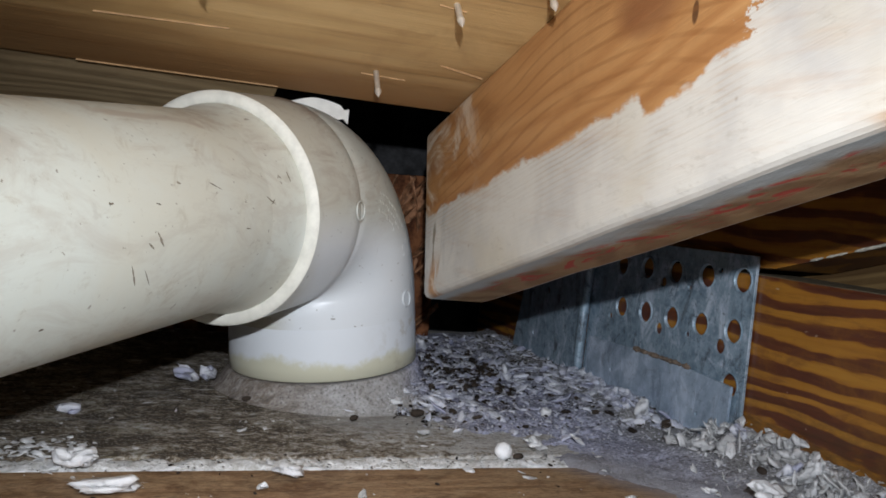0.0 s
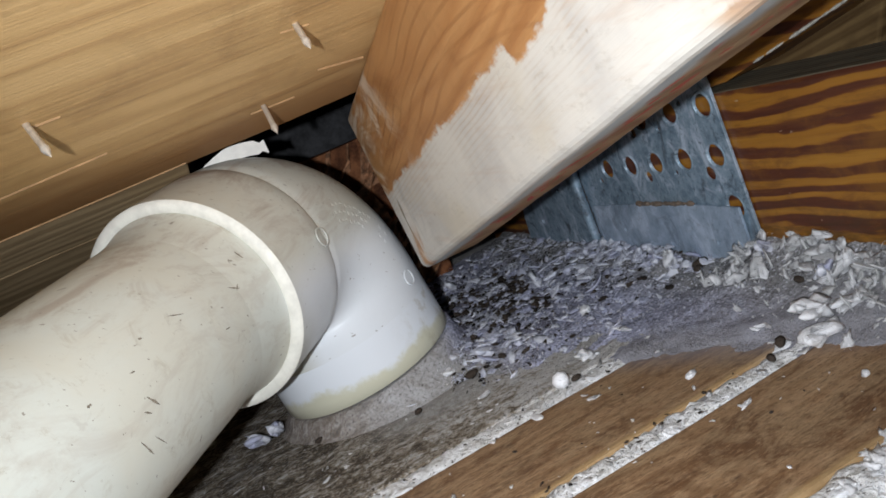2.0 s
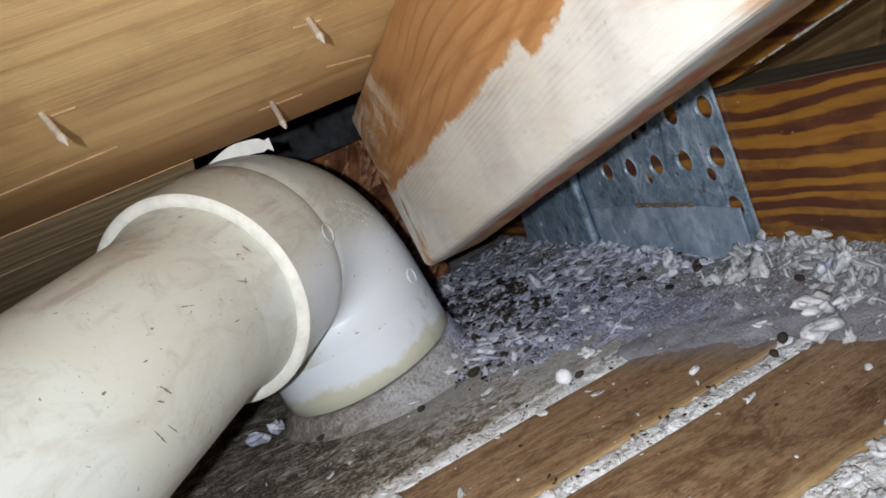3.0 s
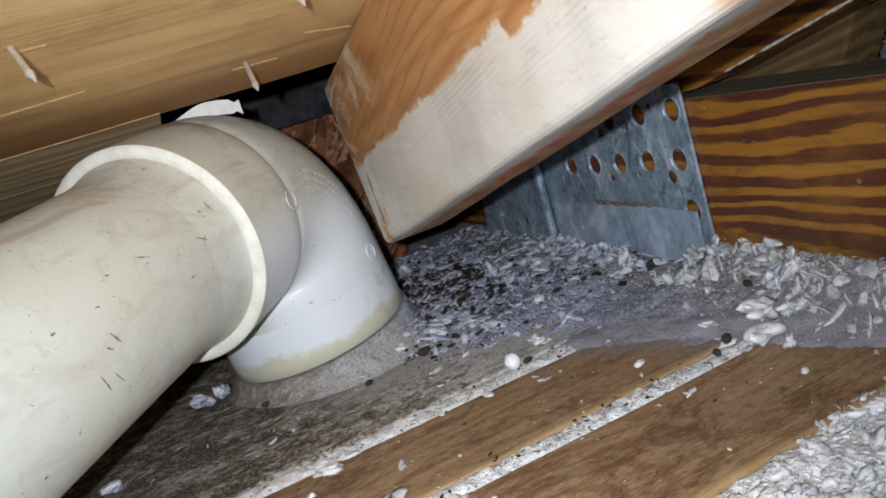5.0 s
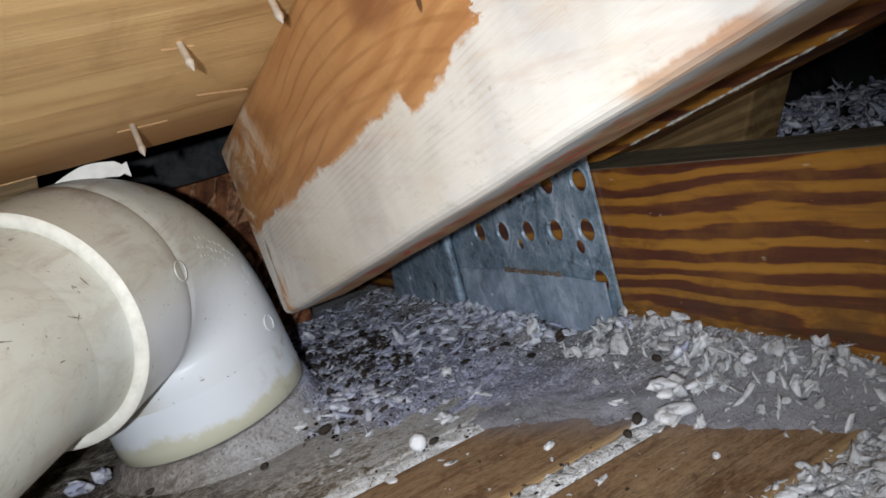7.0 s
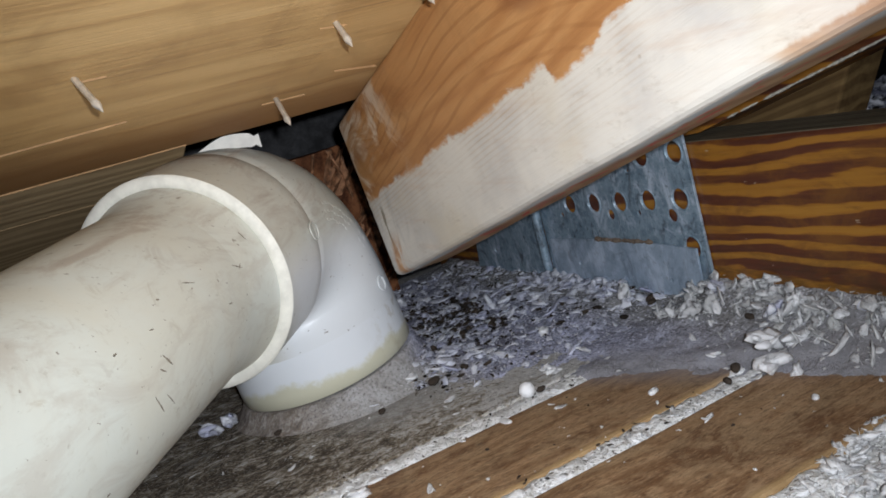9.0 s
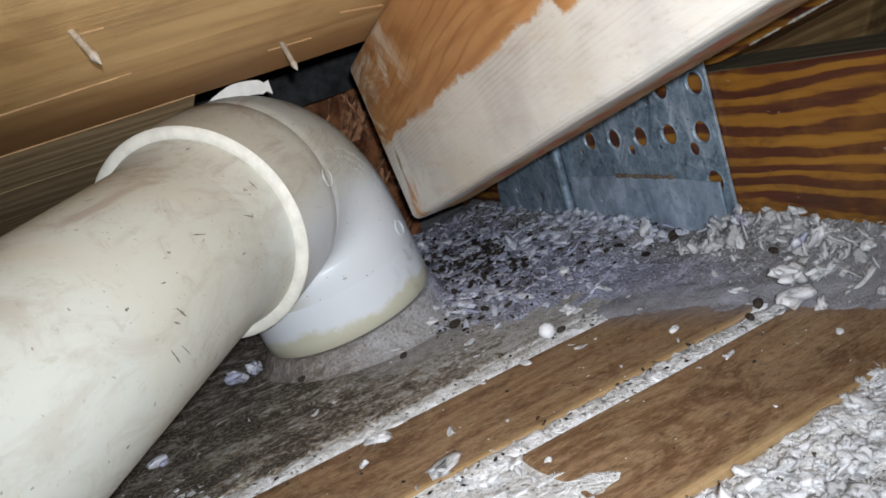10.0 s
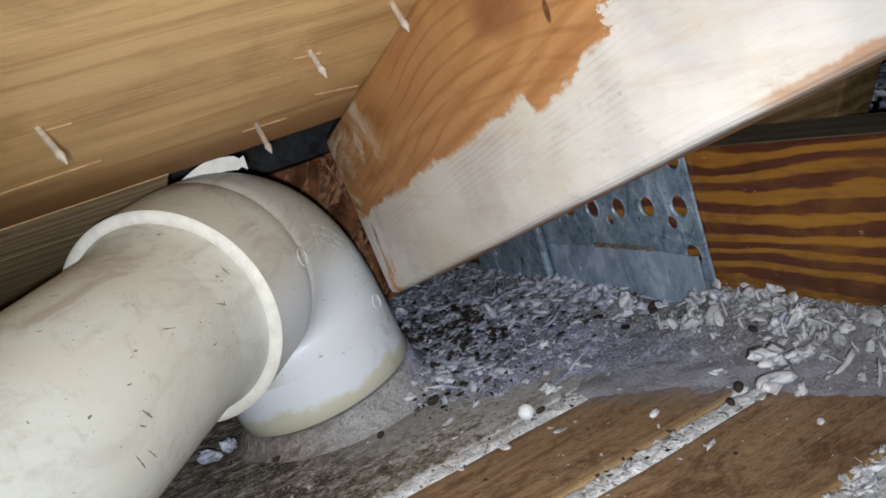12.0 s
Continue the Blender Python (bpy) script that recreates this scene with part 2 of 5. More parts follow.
def plate_board_material():
    """Weathered grey plate with dark mould towards the open side and pale dust elsewhere."""
    w = wood("weathered_plate", [(0.0, (0.40, 0.36, 0.30)), (1.0, (0.19, 0.16, 0.12))], "x", 0.006, 0.02, 0.9, ring="y", spec=0.15, fine=0.45, crisp=0.9)
    x, y = w.axis("X"), w.axis("Y")
    n = w.noise(w.scaled(34, 52, 40), 1.0, 9, 0.78, 0.5)
    fine = w.noise(w.scaled(170, 300, 200), 1.0, 5, 0.75)
    mould = w.math("MULTIPLY", w.step(w.math("ADD", n, w.math("MULTIPLY", fine, 0.5)), 0.62, 0.82), w.step(x, 0.16, 0.03))
    grain = w.noise(w.scaled(95, 150, 120), 1.0, 9, 0.8, 0.9)
    shade = w.math("ADD", w.math("MULTIPLY_ADD", grain, 4.4, -1.50), w.math("MULTIPLY_ADD", w.step(x, 0.0, 0.2), 0.35, -0.02))
    shade = w.math("SUBTRACT", shade, w.math("MULTIPLY", mould, 0.62), clamp=True)
    color = w.ramp(shade, (0.0, (0.035, 0.025, 0.016)), (0.3, (0.15, 0.112, 0.075)), (0.55, (0.31, 0.265, 0.205)), (0.8, (0.50, 0.47, 0.43)), (1.0, (0.68, 0.67, 0.65)))
    color = w.mix(0.15, color, w.color)
    crumb = w.noise(w.scaled(560, 800, 700), 1.0, 4, 0.75)
    color = w.mix(w.step(crumb, 0.47, 0.38, (0.0, 0.8)), color, (0.045, 0.034, 0.024))
    color = w.mix(w.step(crumb, 0.545, 0.63, (0.0, 0.75)), color, (0.52, 0.49, 0.44))
    green = w.math("MULTIPLY", w.step(n, 0.5, 0.35), w.step(x, 0.02, -0.05))
    color = w.mix(w.math("MULTIPLY", green, 0.5), color, (0.15, 0.14, 0.07))
    dust = w.step(w.math("ADD", fine, w.math("MULTIPLY", w.step(x, 0.06, 0.24), 0.35)), 0.62, 0.9)
    out = w.math("SQRT", w.math("ADD", w.math("POWER", w.math("SUBTRACT", x, 0.0795), 2.0), w.math("POWER", w.math("SUBTRACT", y, 0.462), 2.0)))
    ring = w.step(w.math("ADD", out, w.math("MULTIPLY_ADD", n, 0.06, -0.03)), 0.108, 0.072)
    ring = w.math("MULTIPLY", ring, w.step(x, 0.04, 0.085))
    dust = w.math("MAXIMUM", dust, w.math("MULTIPLY", ring, w.step(fine, 0.35, 0.6, (0.75, 1.0))))
    flake = w.noise(w.scaled(70, 160, 90), 1.0, 5, 0.7)
    dust = w.math("MAXIMUM", dust, w.step(flake, 0.63, 0.70))
    patch = w.noise(w.scaled(26, 48, 30), 1.0, 7, 0.72, 0.6)
    dust = w.math("MAXIMUM", dust, w.step(patch, 0.57, 0.68, (0.0, 0.7)))
    color = w.mix(w.math("MULTIPLY", dust, 0.75), color, (0.40, 0.39, 0.375))
    w.put("Base Color", color)
    w.bump(w.math("ADD", w.math("ADD", grain, fine), crumb), 0.9, 0.0014)
    return w.mat


def floor_board_material():
    """Brown pine boards, dark water marks, dust drifting in from the joist."""
    w = wood("brown_floor_pine", [(0.0, (0.35, 0.223, 0.125)), (0.5, (0.27, 0.162, 0.083)), (1.0, (0.15, 0.078, 0.036))], "x", 0.0085, 0.03, 0.7, ring="y", spec=0.3, fine=0.42, crisp=0.9, wild=0.9)
    x, y = w.axis("X"), w.axis("Y")
    stain = w.noise(w.scaled(20, 36, 20), 1.0, 7, 0.72, 1.0)
    color = w.mix(w.step(stain, 0.47, 0.60, (0.0, 0.85)), w.color, (0.105, 0.052, 0.024))
    film = w.noise(w.scaled(38, 60, 40), 1.0, 8, 0.78, 0.8)
    color = w.mix(w.step(film, 0.44, 0.60, (0.0, 0.6)), color, (0.33, 0.225, 0.125))
    color = w.mix(w.step(film, 0.5, 0.34, (0.0, 0.55)), color, (0.15, 0.075, 0.032))
    grime = w.noise(w.scaled(110, 160, 100), 1.0, 5, 0.7)
    color = w.mix(w.step(grime, 0.58, 0.72, (0.0, 0.6)), color, (0.07, 0.05, 0.035))
    line = w.noise(w.scaled(5, 330, 100), 1.0, 3, 0.6, 0.3)
    color = w.mix(w.step(line, 0.60, 0.68, (0.0, 0.6)), color, (0.10, 0.048, 0.02))
    scar = w.noise(w.scaled(55, 240, 100), 1.0, 3, 0.6, 0.5)
    color = w.mix(w.step(scar, 0.69, 0.74, (0.0, 0.7)), color, (0.05, 0.028, 0.015))
    pore = w.noise(w.scaled(260, 900, 600), 1.0, 4, 0.75)
    color = w.mix(w.step(pore, 0.48, 0.38, (0.0, 0.6)), color, (0.085, 0.042, 0.02))
    color = w.mix(w.step(pore, 0.54, 0.64, (0.0, 0.5)), color, (0.42, 0.28, 0.16))
    swirl = w.math("SQRT", w.math("ADD", w.math("POWER", w.math("MULTIPLY", w.math("SUBTRACT", x, 0.083), 0.5), 2.0), w.math("POWER", w.math("SUBTRACT", y, 0.205), 2.0)))
    swirl = w.math("ADD", swirl, w.math("MULTIPLY", w.noise(w.scaled(40, 70, 40), 1.0, 3, 0.5), 0.012))
    eye = w.step(w.math("SINE", w.math("MULTIPLY", swirl, 6.283 / 0.0085)), 0.2, 1.0)
    eye = w.math("MULTIPLY", eye, w.math("MULTIPLY", w.step(x, 0.165, 0.12), w.step(y, 0.25, 0.247)))
    color = w.mix(w.math("MULTIPLY", eye, 0.5), color, (0.13, 0.065, 0.028))
    rim = w.math("MINIMUM", w.math("ABSOLUTE", w.math("SUBTRACT", y, 0.2600)), w.math("ABSOLUTE", w.math("SUBTRACT", y, 0.1815)))
    color = w.mix(w.step(w.math("ADD", rim, w.math("MULTIPLY_ADD", stain, 0.006, -0.003)), 0.0030, 0.0012, (0.0, 0.55)), color, (0.36, 0.24, 0.11))
    drift = w.math("ADD", x, w.math("MULTIPLY", y, 0.62))
    drift = w.math("ADD", drift, w.math("MULTIPLY_ADD", stain, 0.02, -0.01))
    color = w.mix(w.math("MULTIPLY", w.step(drift, 0.345, 0.395), 0.85), color, (0.28, 0.28, 0.31))
    w.put("Base Color", color)
    return w.mat


def dust_material():
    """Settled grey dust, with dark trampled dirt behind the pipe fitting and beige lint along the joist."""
    w = Nodes("settled_dust", 0.95, spec=0.1)
    x, y = w.axis("X"), w.axis("Y")
    n = w.noise(w.pos, 70, 6, 0.7, 0.5)
    grit = w.noise(w.pos, 640, 4, 0.7)
    wide = w.noise(w.pos, 34, 5, 0.65, 0.8)
    color = w.mix(w.step(n, 0.35, 0.68), (0.25, 0.255, 0.32), (0.58, 0.60, 0.78))
    color = w.mix(w.step(x, 0.205, 0.245), color, w.mix(w.step(n, 0.35, 0.65), (0.235, 0.23, 0.225), (0.36, 0.355, 0.36)))
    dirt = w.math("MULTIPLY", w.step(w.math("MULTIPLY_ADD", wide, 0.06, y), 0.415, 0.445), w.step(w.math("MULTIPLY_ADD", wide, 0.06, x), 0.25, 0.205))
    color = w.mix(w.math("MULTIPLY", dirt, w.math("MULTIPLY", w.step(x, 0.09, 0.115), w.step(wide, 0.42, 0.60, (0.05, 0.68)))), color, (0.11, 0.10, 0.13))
    color = w.mix(w.step(grit, 0.575, 0.64), color, (0.80, 0.82, 0.92))
    color = w.mix(w.step(grit, 0.44, 0.37), color, (0.06, 0.052, 0.055))
    apron = w.math("MULTIPLY", w.step(w.math("MULTIPLY_ADD", wide, 0.03, y), 0.452, 0.425), w.step(w.math("MULTIPLY_ADD", wide, 0.03, x), 0.165, 0.135))
    apron = w.math("MAXIMUM", apron, w.step(x, 0.10, 0.085))
    grain = w.noise(w.scaled(130, 230, 180), 1.0, 8, 0.82, 0.6)
    out = w.math("SQRT", w.math("ADD", w.math("POWER", w.math("SUBTRACT", x, 0.0795), 2.0), w.math("POWER", w.math("SUBTRACT", y, 0.462), 2.0)))
    shade = w.math("ADD", w.math("MULTIPLY_ADD", grain, 3.0, -1.1), w.step(w.math("MULTIPLY_ADD", wide, 0.02, out), 0.092, 0.07, (0.0, 0.2)), clamp=True)
    grey = w.ramp(shade, (0.0, (0.20, 0.185, 0.165)), (0.4, (0.29, 0.275, 0.25)), (1.0, (0.42, 0.415, 0.405)))
    grey = w.mix(w.step(w.math("MULTIPLY_ADD", wide, 0.03, x), 0.095, 0.055), grey, w.ramp(shade, (0.0, (0.06, 0.045, 0.03)), (0.5, (0.19, 0.15, 0.11)), (1.0, (0.38, 0.35, 0.31))))
    grey = w.mix(w.step(grit, 0.40, 0.32), grey, (0.08, 0.065, 0.05))
    color = w.mix(w.math("MULTIPLY", apron, 0.92), color, grey)
    color = w.mix(w.math("MULTIPLY", w.step(grit, 0.5, 0.42), 0.35), color, (0.13, 0.125, 0.13))
    fringe = w.math("MULTIPLY", w.step(w.math("MULTIPLY_ADD", y, 0.62, x), 0.43, 0.375), w.step(y, 0.345, 0.325))
    color = w.mix(w.math("MULTIPLY", fringe, 0.85), color, w.mix(n, (0.24, 0.23, 0.235), (0.33, 0.325, 0.34)))
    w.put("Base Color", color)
    w.bump(w.math("MULTIPLY", w.math("ADD", n, grit), w.math("MULTIPLY_ADD", apron, -0.75, 1.0)), 0.8, 0.0016)
    return w.mat


def fluff_material(name, light, dark, soft=0.8):
    w = Nodes(name, 0.95, spec=0.1)
    r = w.island()
    color = w.mix(r, dark, light)
    n = w.noise(w.pos, 300, 4, 0.7)
    w.put("Base Color", w.mix(w.step(n, 0.5, 0.75, (0.0, 0.3)), color, dark))
    w.put("Subsurface Weight", soft)
    w.bsdf.inputs["Subsurface Radius"].default_value = (1.0, 1.0, 1.0)
    w.bsdf.inputs["Subsurface Scale"].default_value = 0.004
    w.bump(w.math("ADD", n, w.noise(w.pos, 900, 3, 0.7)), 0.8, 0.0012)
    return w.mat


def metal_material(name="galvanised_sheet", lift=1.0):
    """Galvanised sheet with spangle, white bloom and dull smears."""
    w = Nodes(name, 0.42, 0.4, 0.5)
    spangle = w.cells(w.scaled(1, 1, 1), 150)
    n = w.noise(w.scaled(70, 70, 34), 1.0, 7, 0.72, 0.6)
    color = w.mix(w.step(spangle, 0.1, 0.7), (0.20, 0.285, 0.355), (0.29, 0.385, 0.46))
    color = w.mix(w.step(n, 0.5, 0.66), color, (0.56, 0.64, 0.73))
    color = w.mix(w.step(n, 0.44, 0.3), color, (0.10, 0.12, 0.14))
    fleck = w.noise(w.pos, 420, 4, 0.75)
    color = w.mix(w.step(fleck, 0.54, 0.68, (0.0, 0.6)), color, (0.50, 0.56, 0.64))
    color = w.mix(w.step(fleck, 0.44, 0.32, (0.0, 0.7)), color, (0.07, 0.085, 0.10))
    bloom = w.noise(w.scaled(60, 60, 42), 1.0, 8, 0.78, 1.0)
    color = w.mix(w.step(bloom, 0.55, 0.62, (0.0, 0.65)), color, (0.50, 0.57, 0.68))
    color = w.mix(w.step(bloom, 0.44, 0.38, (0.0, 0.7)), color, (0.075, 0.10, 0.125))
    w.put("Base Color", w.mix(lift, w.mix(w.step(n, 0.35, 0.6), (0.42, 0.50, 0.63), (0.68, 0.76, 0.90)), color))
    w.put("Roughness", w.step(n, 0.3, 0.7, (0.38, 0.62)))
    w.bump(w.noise(w.pos, 90, 4, 0.6), 0.25, 0.001)
    return w.mat


PVC = pvc_material()


def foot_material():
    w = Nodes("pvc_cement_band", 0.35, spec=0.45)
    z = w.math("ADD", w.axis("Z"), w.math("MULTIPLY", w.axis("X"), -0.127))
    n = w.noise(w.pos, 30, 4, 0.6)
    lip = w.step(w.math("ADD", z, w.math("MULTIPLY", w.noise(w.pos, 22, 6, 0.7), 0.030)), 0.0345, 0.0285)
    color = w.mix(w.math("MULTIPLY", lip, 0.9), (0.70, 0.73, 0.755), (0.55, 0.53, 0.385))
    spot = w.math("MULTIPLY", w.step(w.noise(w.pos, 80, 6, 0.72), 0.5, 0.64), w.step(w.axis("X"), 0.085, 0.125))
    color = w.mix(w.math("MULTIPLY", spot, 0.5), color, (0.36, 0.31, 0.2))
    w.put("Base Color", color)
    w.bump(w.noise(w.pos, 120, 3, 0.6), 0.12, 0.0006)
    return w.mat


PVC_FOOT = foot_material()
SCUFF = flat("dark_scuff", (0.17, 0.145, 0.11), 0.7, 0.5, 500)
PVC_CUT = flat("sawn_pvc_edge", (0.66, 0.645, 0.57), 0.6, 0.12, 90)
PVC_CHIP = flat("clean_pvc_chip", (0.78, 0.76, 0.70), 0.6, 0.08, 120)
BEAM, BEAM_UNDER = beam_material(), beam_under_material()
DECK = wood("roof_sheathing", [(0.0, (0.66, 0.44, 0.20)), (0.5, (0.55, 0.345, 0.145)), (1.0, (0.36, 0.20, 0.075))], "x", 0.05, 0.16, 0.5, ring="y", spec=0.35, fine=0.38, crisp=0.95)
def deck_wear():
    w = DECK
    y = w.axis("Y")
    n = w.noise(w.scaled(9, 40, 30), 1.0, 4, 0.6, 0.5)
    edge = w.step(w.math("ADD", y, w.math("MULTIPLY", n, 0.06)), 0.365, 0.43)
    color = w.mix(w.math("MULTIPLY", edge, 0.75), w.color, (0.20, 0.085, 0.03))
    streak = w.noise(w.scaled(7, 240, 60), 1.0, 3, 0.6)
    color = w.mix(w.step(streak, 0.64, 0.76, (0.0, 0.5)), color, (0.14, 0.075, 0.03))
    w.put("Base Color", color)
    return w.mat
DECK_MAT = deck_wear()
DULL = wood("dull_eave_board", [(0.0, (0.56, 0.41, 0.23)), (1.0, (0.32, 0.22, 0.115))], "x", 0.012, 0.04, 0.85, ring="y", spec=0.15, fine=0.6).mat
JOIST = wood("striped_pine", [(0.0, (0.36, 0.165, 0.022)), (0.42, (0.27, 0.108, 0.014)), (0.58, (0.115, 0.034, 0.013)), (1.0, (0.065, 0.019, 0.010))], "y", 0.0112, 0.022, 0.42, (1.5, 0, 0), spec=0.45, ring="z", fine=0.42, crisp=0.3, wild=1.1)
def joist_wear_and_tone():
    w = JOIST
    z = w.axis("Z")
    n = w.noise(w.scaled(30, 18, 60), 1.0, 6, 0.7, 1.2)
    rub = w.noise(w.scaled(60, 26, 90), 1.0, 6, 0.72, 1.0)
    fibre = w.noise(w.scaled(300, 12, 420, (1.5, 0, 0)), 1.0, 4, 0.7)
    w.color = w.mix(w.step(w.math("MULTIPLY_ADD", fibre, 0.5, rub), 0.72, 0.98, (0.0, 0.75)), w.color, (0.17, 0.066, 0.014))
    # patchily darker brown towards the bottom of the timber
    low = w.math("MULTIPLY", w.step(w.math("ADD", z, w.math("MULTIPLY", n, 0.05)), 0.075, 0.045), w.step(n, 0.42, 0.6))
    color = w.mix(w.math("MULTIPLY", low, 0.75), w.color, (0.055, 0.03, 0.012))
    chip = w.noise(w.scaled(300, 110, 300), 1.0, 2, 0.5)
    color = w.mix(w.step(chip, 0.74, 0.78, (0.0, 0.6)), color, (0.45, 0.36, 0.26))
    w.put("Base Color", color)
    return w.mat
JOIST = joist_wear_and_tone()
JOIST_TOP = wood("grey_joist_edge", [(0.0, (0.25, 0.215, 0.15)), (1.0, (0.10, 0.08, 0.05))], "y", 0.004, 0.01, 0.9, ring="x", spec=0.1, fine=0.7).mat
SCAB = wood("dark_scab_board", [(0.0, (0.20, 0.13, 0.055)), (1.0, (0.08, 0.045, 0.018))], "y", 0.007, 0.02, 0.85, (14, 0, 0), spec=0.15, fine=0.6).mat
ROUGH = wood("rough_split_wood", [(0.0, (0.24, 0.10, 0.045)), (0.5, (0.13, 0.05, 0.024)), (1.0, (0.05, 0.02, 0.011))], "y", 0.02, 0.06, 0.9, ring="x", spec=0.1, fine=0.8).mat
ROUGH_PALE = flat("torn_brown_fibres", (0.27, 0.13, 0.065), 0.7, 0.7, 160)
PALE_WOOD = flat("pale_splinter", (0.38, 0.225, 0.105), 0.7, 0.2, 200)
BOARD_GREY, BOARD_BROWN, DUST = plate_board_material(), floor_board_material(), dust_material()
FLUFF = fluff_material("white_insulation", (0.92, 0.92, 0.93), (0.77, 0.775, 0.78))
FLUFF_GREY = fluff_material("dusty_insulation", (0.86, 0.88, 1.0), (0.32, 0.33, 0.44))
FLUFF_HEAP = fluff_material("beige_insulation", (0.86, 0.86, 0.87), (0.44, 0.44, 0.43))
PELLET = fluff_material("dark_droppings", (0.06, 0.046, 0.036), (0.018, 0.015, 0.013), 0.0)
METAL, METAL_PALE = metal_material(), metal_material("bloomed_zinc", 0.62)


def lint_material():
    w = Nodes("pale_lint", 0.95, spec=0.1)
    n = w.noise(w.pos, 160, 6, 0.75, 0.8)
    grit = w.noise(w.pos, 420, 3, 0.6)
    color = w.mix(w.step(n, 0.35, 0.62), (0.54, 0.53, 0.50), (0.86, 0.86, 0.86))
    color = w.mix(w.step(grit, 0.40, 0.33), color, (0.08, 0.065, 0.05))
    w.put("Base Color", color)
    w.bump(w.math("ADD", n, grit), 0.9, 0.002)
    return w.mat


LINT = lint_material()
NAIL = flat("bright_nail_steel", (0.78, 0.76, 0.70), 0.33, 0.15, 300, 0.55, 0.6)
FELT = flat("black_roofing_felt", (0.04, 0.04, 0.042), 0.8, 0.6, 45, bump=0.8)
DARK_WOOD = wood("old_dark_timber", [(0.0, (0.16, 0.10, 0.055)), (1.0, (0.08, 0.045, 0.022))], "y", 0.012, 0.04, 0.85, spec=0.15).mat


# ---- mesh helpers ----
def link(name, verts, faces, mats, parent=None, label="", category="", group="", kind="", smooth=False, slots=None):
    """One mesh object whose origin is the middle of its base; children keep their place."""
    v = np.array(verts, float)
    low, high = v.min(0), v.max(0)
    origin = np.array([(low[0] + high[0]) / 2, (low[1] + high[1]) / 2, low[2]])
    me = bpy.data.meshes.new(name)
    me.from_pydata((v - origin).tolist(), [], faces)
    for m in mats if isinstance(mats, (list, tuple)) else [mats]:
        me.materials.append(m)
    if slots is not None:
        me.polygons.foreach_set("material_index", slots)
    me.polygons.foreach_set("use_smooth", [smooth] * len(faces))
    me.update()
    ob = new(name, me)
    if parent:
        ob.parent = parent
        at = Vector((0, 0, 0))
        up = parent
        while up:
            at += up.location
            up = up.parent
        ob.location = Vector(origin) - at
    else:
        ob.location = origin
    return tagged(ob, label, category, group, kind)


def base(name, place, label, category, group="", kind=""):
    ob = new(name)
    ob.location = place
    ob.empty_display_size = 0.02
    return tagged(ob, label, category, group, kind)


def from_bm(bm):
    bm.verts.ensure_lookup_table()
    bm.verts.index_update()
    out = [tuple(v.co) for v in bm.verts], [[v.index for v in f.verts] for f in bm.faces], [f.material_index for f in bm.faces]
    bm.free()
    return out


def part(name, bm, material, parent=None, label="", **tags):
    v, f, s = from_bm(bm)
    return link(name, v, f, material, parent, label, slots=s, **tags)


def prism(profile, a, b, axis="x", bevel=0.0015, cuts=1, jitter=0.0, seed=1):
    """A timber: a closed profile swept from a to b along an axis, edges eased, surface slightly uneven."""
    bm = bmesh.new()
    rings = []
    for k in range(cuts + 1):
        s = a + (b - a) * k / cuts
        ring = [bm.verts.new({"x": (s, p, q), "y": (p, s, q)}[axis]) for p, q in profile]
        rings.append(ring)
    n = len(profile)
    for r0, r1 in zip(rings, rings[1:]):
        for i in range(n):
            bm.faces.new((r0[i], r0[(i + 1) % n], r1[(i + 1) % n], r1[i]))
    bm.faces.new(rings[0][::-1]), bm.faces.new(rings[-1])
    bmesh.ops.recalc_face_normals(bm, faces=bm.faces)
    if bevel:
        hard = [e for e in bm.edges if e.calc_face_angle(0) > 0.5]
        bmesh.ops.bevel(bm, geom=hard, offset=bevel, segments=2, affect="EDGES", profile=0.6)
    if jitter:
        for v in bm.verts:
            p = v.co * 18 + Vector((seed, seed * 2, 0))
            v.co += Vector(noise.noise_vector(p)) * jitter
    return bm


def sweep(stations, sides=64):
    """A round skin: stations of centre, axis direction and radius."""
    verts, faces = [], []
    u = None
    for c, d, r in stations:
        d = Vector(d).normalized()
        u = (d.orthogonal() if u is None else u - d * u.dot(d)).normalized()
        w = d.cross(u)
        for i in range(sides):
            a = 2 * math.pi * i / sides
            verts.append(Vector(c) + (u * math.cos(a) + w * math.sin(a)) * r)
    for k in range(len(stations) - 1):
        for i in range(sides):
            j = (i + 1) % sides
            faces.append((k * sides + i, k * sides + j, (k + 1) * sides + j, (k + 1) * sides + i))
    return [tuple(v) for v in verts], faces


# ---- floor: plate, boards, ground ----
def board(name, x0, x1, y0, y1, top, thick, mat, label, seed, jitter=0.0006, cuts=24):
    bm = prism([(y0, top - thick), (y1, top - thick), (y1, top), (y0, top)], x0, x1, "x", 0.0016, cuts, jitter, seed)
    return part(name, bm, mat, None, label, category="floor board", kind="structure")


board("plate_board", -0.55, 0.62, 0.334, 0.70, 0.001, 0.038, BOARD_GREY, "weathered grey wooden plate, mouldy and dusty", 1)
board("floor_board", -0.55, 0.262, 0.2595, 0.3205, 0.0, 0.038, BOARD_BROWN, "brown pine board with dark water stains and dust", 4)
board("floor_board", 0.072, 0.262, 0.181, 0.2465, 0.0, 0.038, BOARD_BROWN, "brown pine board, wavy grain, edge buried in insulation", 7)


